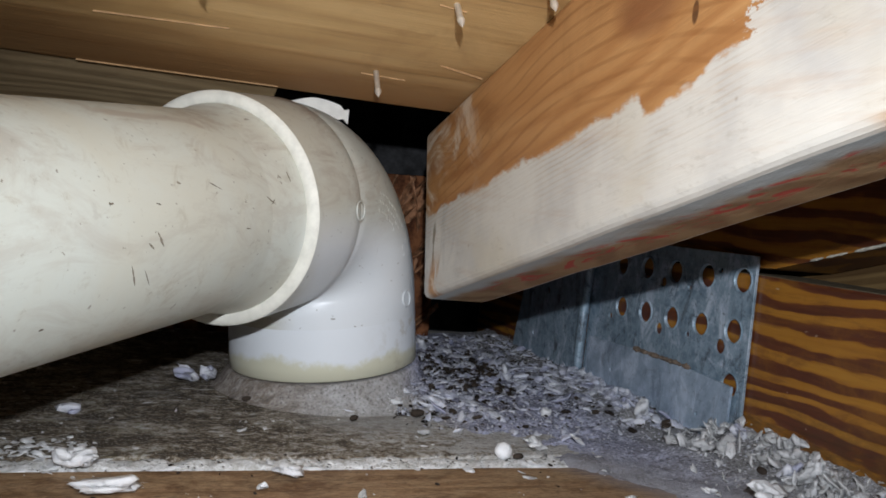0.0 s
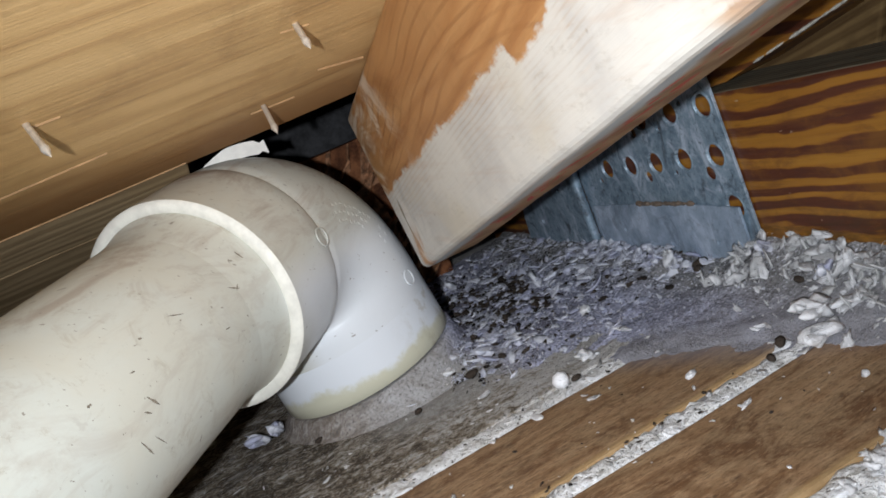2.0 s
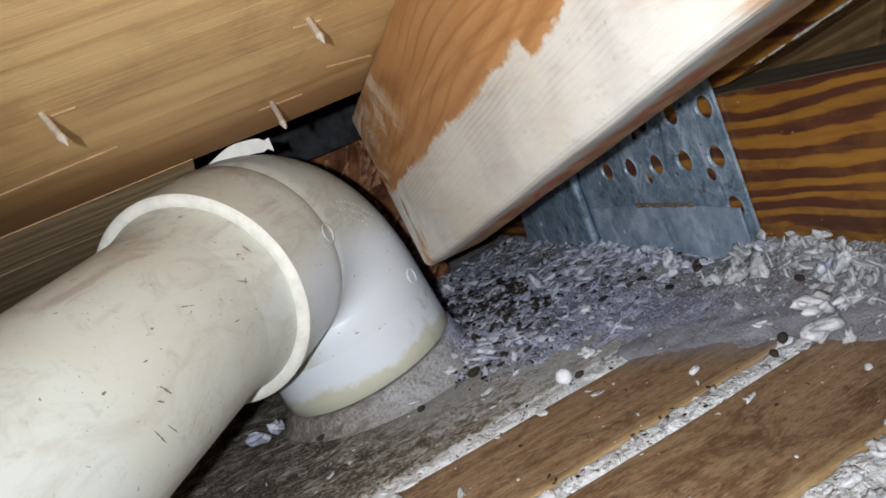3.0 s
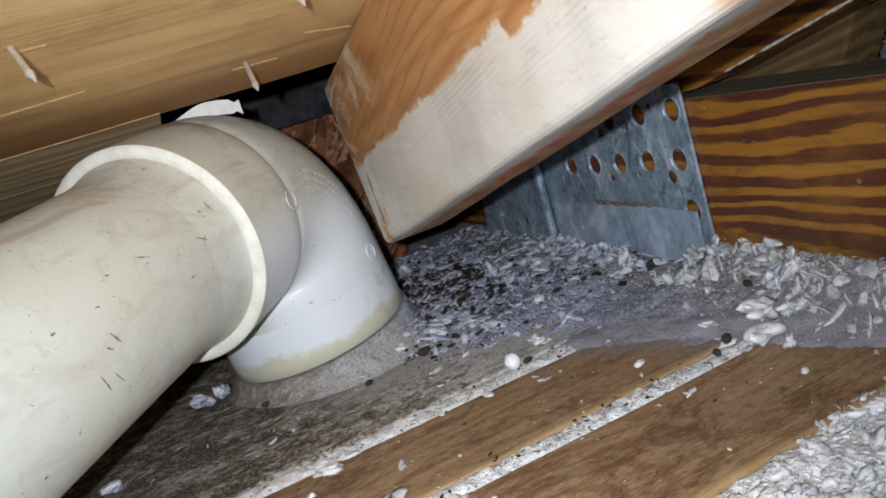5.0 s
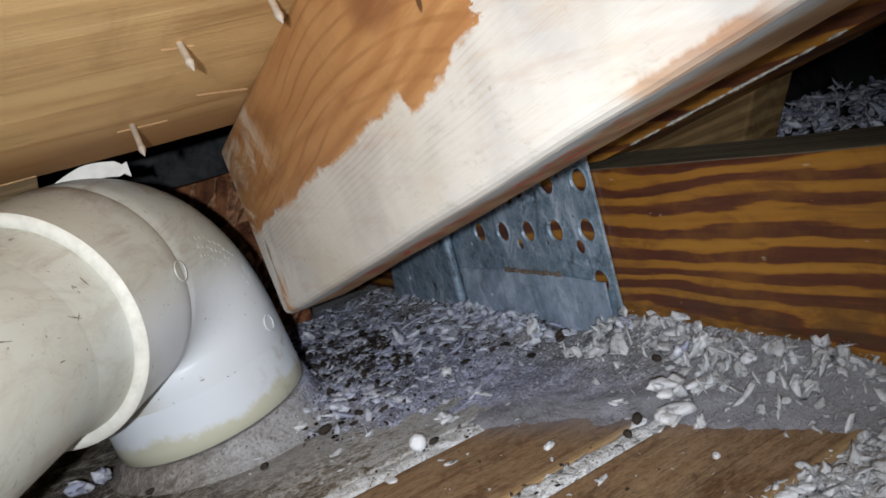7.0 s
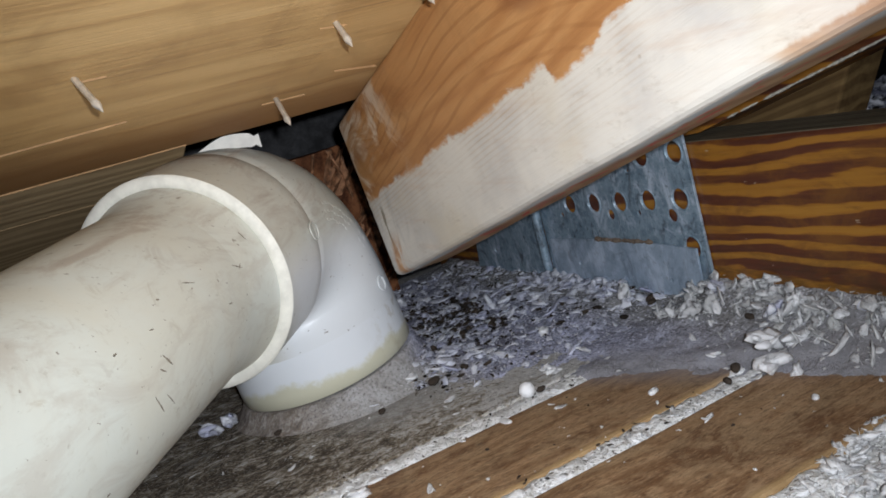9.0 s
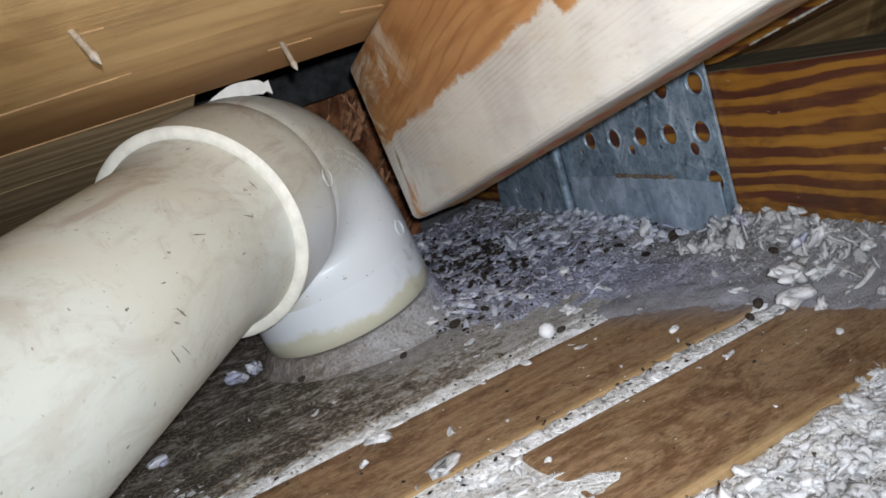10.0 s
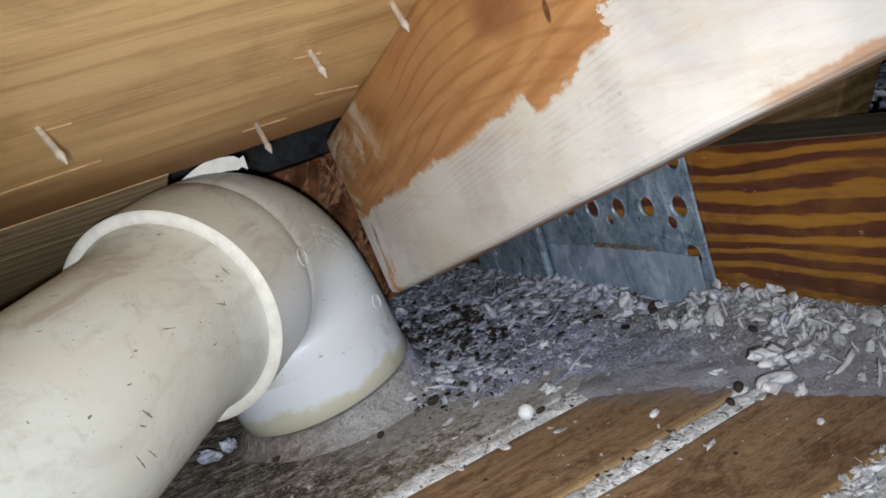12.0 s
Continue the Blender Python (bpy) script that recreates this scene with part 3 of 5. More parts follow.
def bed_height(x, y):
    """The lie of the dust and lint: heaped along the joist, banked round the pipe fitting, thin over the plate."""
    def ease(a, b, t):
        t = min(1, max(0, (t - a) / (b - a)))
        return t * t * (3 - 2 * t)
    h = -0.004
    bed = ease(0.10, 0.15, x) * ease(0.352, 0.40, y - 0.12 * (x - 0.2))
    h += 0.0085 * bed
    drift = ease(0.335, 0.40, x + 0.62 * y) * ease(0.15, 0.2, y)
    h = max(h, -0.004 + 0.0055 * drift)
    heap = math.exp(-max(0, 0.266 - x) / 0.024) * ease(0.13, 0.22, y) * (1 - 0.62 * ease(0.325, 0.35, y))
    h += 0.017 * heap
    r = math.hypot(x - 0.0795, y - 0.462)
    if r < 0.13:
        k = min(1, 0.056 / max(r, 0.001))
        lip = 0.0172 + 0.127 * (x - 0.0793) * k + 0.031 * (y - 0.4627) * k
        h += (lip - h) * math.exp(-max(0, r - 0.0545) / 0.0068)
    n = noise.fractal(Vector((x * 60, y * 60, 3)), 0.8, 2.0, 4)
    calm = 0.3 + 0.7 * ease(0.06, 0.09, r) if y < 0.45 else 1.0
    return h + calm * 0.0017 * n + calm * 0.0006 * noise.noise(Vector((x * 330, y * 330, 7)))


def dust_bed():
    nx, ny = 150, 220
    xs, ys = np.linspace(0.0, 0.2655, nx), np.linspace(0.15, 0.66, ny)
    verts = [(x, y, bed_height(x, y)) for y in ys for x in xs]
    faces = [(j * nx + i, j * nx + i + 1, (j + 1) * nx + i + 1, (j + 1) * nx + i) for j in range(ny - 1) for i in range(nx - 1)]
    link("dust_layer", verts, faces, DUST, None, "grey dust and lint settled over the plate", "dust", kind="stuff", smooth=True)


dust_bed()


def seam_fill(x0, x1, y0, y1, top, seed):
    """Lint packed in the gap between two boards."""
    nx, ny = int((x1 - x0) / 0.0016), 9
    verts = []
    for j in range(ny):
        for i in range(nx):
            x, y = x0 + (x1 - x0) * i / (nx - 1), y0 + (y1 - y0) * j / (ny - 1)
            crown = 1 - abs(2 * j / (ny - 1) - 1) ** 3
            verts.append((x, y, top - 0.003 + 0.003 * crown + 0.0014 * noise.fractal(Vector((x * 140, y * 140, seed)), 0.7, 2.0, 4)))
    faces = [(j * nx + i, j * nx + i + 1, (j + 1) * nx + i + 1, (j + 1) * nx + i) for j in range(ny - 1) for i in range(nx - 1)]
    link("seam_lint", verts, faces, LINT, None, "pale lint packed between two boards", "lint", kind="stuff", smooth=True)


seam_fill(-0.35, 0.2, 0.3185, 0.3365, 0.0006, 2)
seam_fill(0.05, 0.225, 0.2455, 0.2608, 0.0002, 6)


def ground_sheet():
    """The insulation field in front of the boards, over the ceiling below."""
    verts, faces = [], []
    xs = np.concatenate([np.linspace(-2.0, -0.3, 12), np.linspace(-0.28, 0.264, 270), np.linspace(0.31, 2.0, 14)])
    ys = np.concatenate([np.linspace(-2.0, -0.1, 14), np.linspace(-0.08, 0.262, 170), np.linspace(0.3, 1.4, 8)])
    for y in ys:
        for x in xs:
            n = noise.fractal(Vector((x * 22, y * 22, 9)), 0.8, 2.0, 4)
            z = -0.003 + 0.003 * n
            if -0.28 <= x <= 0.264 and -0.08 <= y <= 0.262:
                z += 0.0022 * abs(noise.noise(Vector((x * 90 + y * 20, y * 170, 4)))) + 0.0016 * noise.noise(Vector((x * 230, y * 260, 5)))
            if y > 0.183 and x > 0.06:
                z = -0.008 + 0.002 * n
            if x < 0.09 and 0.19 < y <= 0.262:
                z = -0.0015 + 0.0022 * n
            if y > 0.262 or x < -0.28:
                z = -0.04
            if x > 0.3:
                z = 0.05 + 0.012 * n if y < 0.45 else 0.0
            verts.append((x, y, z))
    w = len(xs)
    for j in range(len(ys) - 1):
        for i in range(w - 1):
            faces.append((j * w + i, j * w + i + 1, (j + 1) * w + i + 1, (j + 1) * w + i))
    link("ground", verts, faces, LINT, None, "loose insulation bed between the joists", "ground", kind="structure", smooth=True)


ground_sheet()


# ---- roof sheathing ----
K = 0.25


def deck_z(y):
    return 0.156 + K * (0.44 - y)


def sheathing(name, x0, x1, y0, y1, lower, label, mat, thick=0.015):
    prof = [(y0, deck_z(y0) + lower), (y1, deck_z(y1) + lower), (y1 + 0.003, deck_z(y1) + lower + thick), (y0 + 0.003, deck_z(y0) + lower + thick)]
    return part(name, prism(prof, x0, x1, "x", 0.0012, 60, 0.0006, 5), mat, None, label, category="roof sheathing", kind="structure")


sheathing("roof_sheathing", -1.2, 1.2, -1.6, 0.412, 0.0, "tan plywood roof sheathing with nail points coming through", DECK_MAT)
sheathing("eave_board", -1.2, 0.033, 0.4145, 0.481, 0.0015, "dull brown eave board beyond the sheathing", DULL)
sheathing("eave_board", -1.2, 0.028, 0.484, 0.62, 0.002, "dull brown eave board beyond the sheathing", DULL)


def sliver(a, b, wide, lift, parent, name="splinter"):
    """A torn sliver of face veneer on the underside of the sheathing."""
    bm = bmesh.new()
    top, low = [], []
    for k in range(9):
        s = k / 8
        x, y = a[0] + (b[0] - a[0]) * s, a[1] + (b[1] - a[1]) * s
        half = 0.75 * wide * math.sin(math.pi * min(0.97, max(0.03, s))) ** 0.7 * (0.5 + 0.9 * random.random())
        for dy, dz in ((-half, 0.0006), (half * 0.2, -lift), (half, 0.0006)):
            top.append(bm.verts.new((x, y + dy, deck_z(y + dy) + dz)))
    for k in range(8):
        for i in range(2):
            bm.faces.new((top[3 * k + i], top[3 * k + i + 1], top[3 * k + 4 + i], top[3 * k + 3 + i]))
    for k in (0, 24):
        bm.faces.new(top[k:k + 3])
    return part(name, bm, PALE_WOOD, parent)


deck = bpy.data.objects["roof_sheathing"]
for a, b, wide in (((0.066, 0.377), (0.088, 0.378), 0.0010), ((-0.05, 0.357), (0.003, 0.353), 0.0009), ((-0.014, 0.301), (-0.004, 0.301), 0.0008),
                   ((0.098, 0.3555), (0.122, 0.363), 0.0005), ((-0.06, 0.4105), (0.032, 0.4085), 0.0008),
                   ((0.078, 0.302), (0.09, 0.304), 0.0007), ((-0.09, 0.33), (-0.05, 0.328), 0.0008)):
    sliver(a, b, wide, 0.0007, deck)


def nail(root, tip):
    """A shingle nail: round shank with a four-sided diamond point."""
    root, tip = Vector(root), Vector(tip)
    d = (tip - root).normalized()
    L = (tip - root).length
    v, f = sweep([(root - d * 0.012, d, 0.00125), (root + d * (L - 0.0075), d, 0.00125), (root + d * (L - 0.0062), d, 0.00155), (root + d * (L - 0.0045), d, 0.0014), (tip, d, 0.0001)], 12)
    link("roofing_nail", v, f, NAIL, None, "steel roofing nail point sticking down through the sheathing", "nail", "nail points under the roof", smooth=True)


for root, tip in (((0.0723, 0.3735, 0.1727), (0.0698, 0.3535, 0.1581)), ((-0.0146, 0.2975, 0.1916), (-0.0106, 0.2790, 0.1768)),
                  ((0.0842, 0.3000, 0.1910), (0.0823, 0.2850, 0.1790)), ((0.112, 0.276, 0.197), (0.108, 0.2605, 0.1845))):
    nail(root, tip)


# ---- painted rafter ----
def rafter():
    """Square-cut rafter tail with eased edges."""
    k = 0.262
    d = Vector((0, -1, k)).normalized()
    up = Vector((0, k, 1)).normalized()
    foot = Vector((0, 0.4235, 0.0605))
    deep, long = 0.0965, 1.1
    bm = bmesh.new()
    cuts = 50
    rows = []
    for i in range(cuts + 1):
        c = foot + d * long * i / cuts
        rows.append([bm.verts.new((x, *(c + up * h)[1:])) for x, h in ((0.123, 0), (0.161, 0), (0.161, deep), (0.123, deep))])
    for a, b in zip(rows, rows[1:]):
        for i in range(4):
            f = bm.faces.new((a[i], a[(i + 1) % 4], b[(i + 1) % 4], b[i]))
            f.material_index = 1 if i == 0 else 0
    bm.faces.new(rows[0][::-1]).material_index = 2
    bm.faces.new(rows[-1])
    bmesh.ops.recalc_face_normals(bm, faces=bm.faces)
    hard = [e for e in bm.edges if e.calc_face_angle(0) > 0.5]
    bmesh.ops.bevel(bm, geom=hard, offset=0.0042, segments=4, affect="EDGES", profile=0.5)
    for v in bm.verts:
        v.co += Vector(noise.noise_vector(v.co * 25)) * 0.0005
    return part("rafter", bm, [BEAM, BEAM_UNDER, ROUGH], None, "brown fir rafter whitewashed along its lower half", category="rafter", kind="structure")


rafter()


# ---- truss with heel plate ----
def truss():
    t = base("roof_truss", (0.285, 0.3, 0.0), "orange and dark striped pine truss heel joined by a steel plate", "truss")
    prof = [(0.266, 0.0), (0.304, 0.0), (0.304, 0.0945), (0.266, 0.0945)]
    bm = prism(prof, -1.4, 0.69, "y", 0.002, 90, 0.0007, 3)
    for f in bm.faces:
        f.material_index = 1 if f.normal.z > 0.8 else 0
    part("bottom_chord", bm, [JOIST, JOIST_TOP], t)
    k = 0.255
    bm = bmesh.new()
    rows = []
    for i in range(41):
        y = 0.46 - 1.9 * i / 40
        z = 0.0955 + k * (0.33 - y) if y < 0.33 else 0.0955
        rows.append([bm.verts.new((x, y, zz)) for x, zz in ((0.2675, z), (0.303, z), (0.303, 0.0955 + k * (0.33 - y) + 0.085), (0.2675, 0.0955 + k * (0.33 - y) + 0.085))])
    for a, b in zip(rows, rows[1:]):
        for i in range(4):
            bm.faces.new((a[i], a[(i + 1) % 4], b[(i + 1) % 4], b[i]))
    bm.faces.new(rows[0][::-1]), bm.faces.new(rows[-1])
    bmesh.ops.recalc_face_normals(bm, faces=bm.faces)
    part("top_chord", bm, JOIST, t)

    # pale torn wood and lint along the lower edge of the top chord
    bm = bmesh.new()
    rng = np.random.RandomState(8)
    for _ in range(34):
        y = rng.choice([rng.normal(0.262, 0.012), rng.normal(0.222, 0.012), rng.uniform(0.1, 0.32)])
        b = bmesh.ops.create_icosphere(bm, subdivisions=1, radius=rng.uniform(0.0006, 0.0013))
        for q in b["verts"]:
            q.co = Vector((0.2672 + q.co.x * 0.8, y + q.co.y * 4.5, 0.0957 + k * (0.33 - y - q.co.y * 4.5) + q.co.z * 0.7))
    part("torn_edge", bm, flat("pale_torn_edge", (0.44, 0.42, 0.36), 0.95, 0.4, 300), t, "pale torn lower edge", kind="stuff")
    slant = [(0.278, 0.070), (0.62, 0.070), (0.62, 0.115), (0.235, 0.205), (0.246, 0.130)]
    part("scab_board", prism(slant, 0.3055, 0.331, "x", 0.0015, 4, 0.0004, 6), SCAB, t, "dark weathered board nailed behind the chord")

    # the perforated plate: holes cut through, rims dished
    def sheet(name, outline, holes, x, thick, label="", lean=0.0, mat=METAL):
        cu = bpy.data.curves.new(name, "CURVE")
        cu.dimensions, cu.fill_mode, cu.extrude, cu.bevel_depth = "2D", "BOTH", thick / 2, 0.0002
        def ring(points):
            s = cu.splines.new("POLY")
            s.points.add(len(points) - 1)
            for p, (u, v) in zip(s.points, points):
                p.co = (u, v, 0, 1)
            s.use_cyclic_u = True
        ring(outline)
        for hy, hz, hr in holes:
            ring([(hy + hr * math.cos(a * math.pi / 10), hz + hr * math.sin(a * math.pi / 10)) for a in range(20)])
        tmp = bpy.data.objects.new("tmp", cu)
        me = bpy.data.meshes.new_from_object(tmp)
        verts = [(x + v.co.z + lean * v.co.y + 0.0006 * noise.noise(Vector((v.co.x * 30, v.co.y * 30, 2))), v.co.x, v.co.y) for v in me.vertices]
        faces = [list(p.vertices) for p in me.polygons]
        bpy.data.objects.remove(tmp), bpy.data.curves.remove(cu), bpy.data.meshes.remove(me)
        return link(name, verts, faces, mat, t, label)

    big, small = 0.0064, 0.0033
    holes = [(0.3355 + 0.0285 * i, 0.0905 - 0.0006 * i, big) for i in range(5)]
    holes += [(0.3385 + 0.0268 * i, 0.0640 - 0.0006 * i, big) for i in range(5)]
    holes += [(0.337, 0.036, big)]
    holes += [(0.3475, 0.0545, small * 1.25), (0.404, 0.0545, small * 1.1), (0.4035, 0.0822, small), (0.353, 0.094, small * 0.5), (0.3785, 0.082, small * 0.5), (0.376, 0.056, small * 0.6), (0.458, 0.054, small * 0.7)]
    heel = sheet("heel_plate", [(0.3255, 0.004), (0.486, 0.004), (0.484, 0.102), (0.40, 0.1035), (0.3265, 0.1035)], holes, 0.2645, 0.0012, "perforated galvanised plate")
    strap = sheet("strap", [(0.3335, -0.002), (0.352, -0.004), (0.478, -0.004), (0.478, 0.037), (0.42, 0.0385), (0.36, 0.0375), (0.332, 0.0362)], [(0.446, 0.021, 0.0016), (0.357, 0.016, 0.0015)], 0.2618, 0.0011, "pale galvanised strap with dirt along its edge", mat=METAL_PALE)
    sheet("side_wing", [(0.4865, -0.004), (0.60, -0.004), (0.586, 0.045), (0.575, 0.085), (0.486, 0.085)], [(0.56, 0.025, 0.002), (0.515, 0.05, 0.0022), (0.54, 0.06, 0.003)], 0.2615, 0.0012, "dull galvanised wing", -0.03)
    # dished rims round the large holes
    for hy, hz, hr in holes[:11]:
        v, f = sweep([((0.2641, hy, hz), (1, 0, 0), hr + 0.0013), ((0.2632, hy, hz), (1, 0, 0), hr + 0.0006), ((0.2634, hy, hz), (1, 0, 0), hr - 0.0001), ((0.2650, hy, hz), (1, 0, 0), hr - 0.0004)], 20)
        link("hole_rim", v, f, METAL, heel, smooth=True)
    # upright fold between plate and wing
    v, f = sweep([((0.2600, 0.4875, -0.002), (0, 0, 1), 0.0034), ((0.2596, 0.4855, 0.05), (0, 0, 1), 0.0034), ((0.2602, 0.4835, 0.085), (0, 0, 1), 0.0032)], 10)
    link("fold", v, f, METAL, t, smooth=True)
    # dirt caught on the strap's upper edge
    bm = bmesh.new()
    for i in range(26):
        s = bmesh.ops.create_icosphere(bm, subdivisions=1, radius=0.0011 + 0.0011 * random.random())
        y = 0.362 + 0.062 * random.random()
        for q in s["verts"]:
            q.co = Vector((0.2608 + q.co.x * 0.7, y + q.co.y * 2.0, 0.0385 + 0.001 * random.random() + q.co.z * 0.8))
    part("dirt_crust", bm, flat("brown_dirt", (0.16, 0.12, 0.09), 0.95, 0.4, 300), strap, "crumbly brown dirt", kind="stuff")


truss()

# ---- eave: rough board behind, black felt ----
def eave():
    bm = prism([(0.642, -0.002), (0.662, -0.002), (0.662, 0.138), (0.642, 0.138)], -0.5, 0.2035, "x", 0.002, 80, 0.003, 11)
    part("fascia_board", bm, ROUGH, None, "rough dark brown board closing the eave", category="fascia", kind="structure")
    bm = bmesh.new()
    rng = np.random.RandomState(4)
    for _ in range(46):
        x, z = rng.uniform(0.09, 0.196), rng.uniform(0.01, 0.132)
        length, wide, lean = rng.uniform(0.02, 0.07), rng.uniform(0.0012, 0.005), rng.normal(0.25, 0.35)
        q = [bm.verts.new((x + a * math.cos(lean) * wide + b * math.sin(lean) * length, 0.6405 - c, min(0.1365, z - a * math.sin(lean) * wide + b * math.cos(lean) * length))) for a, b, c in ((-1, -0.5, 0), (1, -0.4, 0.001), (0.7, 0.45, 0.004), (-0.5, 0.5, 0.003), (0, 0, rng.uniform(0.004, 0.009)))]
        for i in range(4):
            bm.faces.new((q[i], q[(i + 1) % 4], q[4]))
    part("torn_fibres", bm, ROUGH_PALE, bpy.data.objects["fascia_board"])
    verts, faces = [], []
    n, m = 60, 40
    for j in range(m + 1):
        for i in range(n + 1):
            x = -0.9 + 1.9 * i / n
            s = j / m
            y = 0.70 + 0.05 * math.sin(s * 2.2) + 0.012 * noise.noise(Vector((x * 12, s * 4, 1)))
            verts.append((x, y, -0.04 + 0.6 * s))
    for j in range(m):
        for i in range(n):
            a = j * (n + 1) + i
            faces.append((a, a + 1, a + n + 2, a + n + 1))
    link("roofing_felt", verts, faces, FELT, None, "black roofing felt hanging in the eave", "felt", kind="structure", smooth=True)
    for x in (-1.25, 1.25):
        bm = prism([(-1.7, -0.06), (0.8, -0.06), (0.8, 0.9), (-1.7, 0.9)], x - 0.02, x + 0.02, "x", 0, 1)
        part("wall_side", bm, DARK_WOOD, None, "dark timber side of the roof space", category="wall", kind="structure")
    bm = prism([(-1.74, -0.06), (-1.70, -0.06), (-1.70, 0.9), (-1.74, 0.9)], -1.25, 1.25, "x", 0, 1)
    part("wall_back", bm, DARK_WOOD, None, "dark timber end of the roof space", category="wall", kind="structure")


eave()


# ---- pipe and elbow ----
C, D = Vector((0.0046, 0.3797, 0.1005)), Vector((0.6146, 0.7822, 0.102)).normalized()
AX = Vector((-0.1258, -0.0305, 0.9916))
AX = (AX - D * AX.dot(D) * 0.6).normalized()
L1, L2, RP, RH, RB = 0.1024, 0.0935, 0.0444, 0.0537, 0.0510
M = C + D * L1
FOOT = M - AX * L2


def elbow():
    e = base("pipe_elbow", FOOT, "off-white plastic quarter-bend elbow, smudged, standing on the plate", "pipe elbow")
    bend = 0.052
    st = [(C - D * 0.024, D, RP - 0.0002), (C - D * 0.010, D, RP + 0.0012), (C - D * 0.0002, D, RP + 0.0036), (C - D * 0.0007, D, RP + 0.0043), (C - D * 0.0004, D, RH - 0.0012), (C + D * 0.0010, D, RH)]
    h1 = 0.043
    for k in range(1, 6):
        st.append((C + D * (0.0012 + (h1 - 0.0012) * k / 5), D, RH))
    st.append((C + D * (h1 + 0.0012), D, RH - 0.0005))
    st.append((C + D * (h1 + 0.0026), D, RH - 0.0022))
    start, end = C + D * (L1 - bend), M - AX * bend
    for k in range(0, 25):
        a = k / 24 * math.pi / 2
        o = start - AX * bend
        c = o + AX * bend * math.cos(a) + D * bend * math.sin(a)
        t = D * math.cos(a) - AX * math.sin(a)
        grow = max(0, (k - 12) / 12) ** 2
        st.append((c, t, RB + 0.0016 + (RH - RB - 0.002) * grow))
    for k in range(1, 7):
        s = k / 6
        st.append((end - AX * (L2 - bend) * s * 0.985, -AX, RH - 0.0004 + 0.0004 * s))
    st += [(FOOT, -AX, RH - 0.0010), (FOOT, -AX, RP), (FOOT - AX * 0.004, -AX, RP), (FOOT - AX * 0.06, -AX, RP)]
    pieces = (("rim", st[2:6], PVC_CUT, "cream sawn end of the socket"), ("cement_bead", st[0:3], PVC, ""), ("hub", st[5:13], PVC, ""), ("bend", st[12:40], PVC, ""), ("foot_hub", st[39:], PVC_FOOT, "foot with a yellowed band of cement"))
    made = {}
    for name, rows, mat, label in pieces:
        v, f = sweep(rows, 96)
        made[name] = link(name, v, f, mat, e, label, smooth=True)
    # moulded marks: a ring and worn raised lettering that cannot be read
    side = D.cross(AX).normalized()

    def skin(s, a, lift):
        """A place on the bend: s along its length (0 to 1), a round it from the top towards the open side."""
        k = s * math.pi / 2
        o = C + D * (L1 - bend) - AX * bend
        c = o + AX * bend * math.cos(k) + D * bend * math.sin(k)
        up = AX * math.cos(k) + D * math.sin(k)
        grow = max(0, (s * 24 - 12) / 12) ** 2
        return c + (up * math.cos(a) + side * math.sin(a)) * (RB + 0.0016 + (RH - RB - 0.002) * grow + lift)

    def bar(s0, s1, a0, a1, name):
        bm = bmesh.new()
        grid = []
        for i in range(4):
            for j in range(4):
                lift = 0.00018 if i in (1, 2) and j in (1, 2) else -0.00025
                grid.append(bm.verts.new(skin(s0 + (s1 - s0) * i / 3, a0 + (a1 - a0) * j / 3, lift)))
        for i in range(3):
            for j in range(3):
                bm.faces.new((grid[i * 4 + j], grid[i * 4 + j + 1], grid[i * 4 + j + 5], grid[i * 4 + j + 4]))
        bmesh.ops.recalc_face_normals(bm, faces=bm.faces)
        return part(name, bm, PVC, made["bend"])

    for row, (a0, a1) in enumerate(((1.38, 1.44), (1.47, 1.53), (1.56, 1.62))):
        for i in range(9 - row):
            bar(0.20 + 0.045 * i, 0.238 + 0.045 * i, a0, a1 - 0.015 * (i % 3), "moulded_mark")
    for a0, a1 in ((1.36, 1.46), (1.50, 1.58)):
        bar(0.66, 0.70, a0, a1, "moulded_mark"), bar(0.72, 0.755, a0 + 0.01, a1, "moulded_mark")
    for s, a, lift in ((-0.12, 1.6, 0.0020), (1.04, 1.62, 0.0004)):
        ring = []
        for i in range(25):
            q = i / 24 * 2 * math.pi
            ring.append(skin(s + 0.055 * math.cos(q), a + 0.085 * math.sin(q), lift))
        v, f = sweep([(ring[i], ring[(i + 1) % 24] - ring[i], 0.0004) for i in range(24)] + [(ring[0], ring[1] - ring[0], 0.0006)], 8)
        link("moulded_ring", v, f, PVC, made["hub" if s < 0 else "foot_hub"], smooth=True)
    return e


elbow()


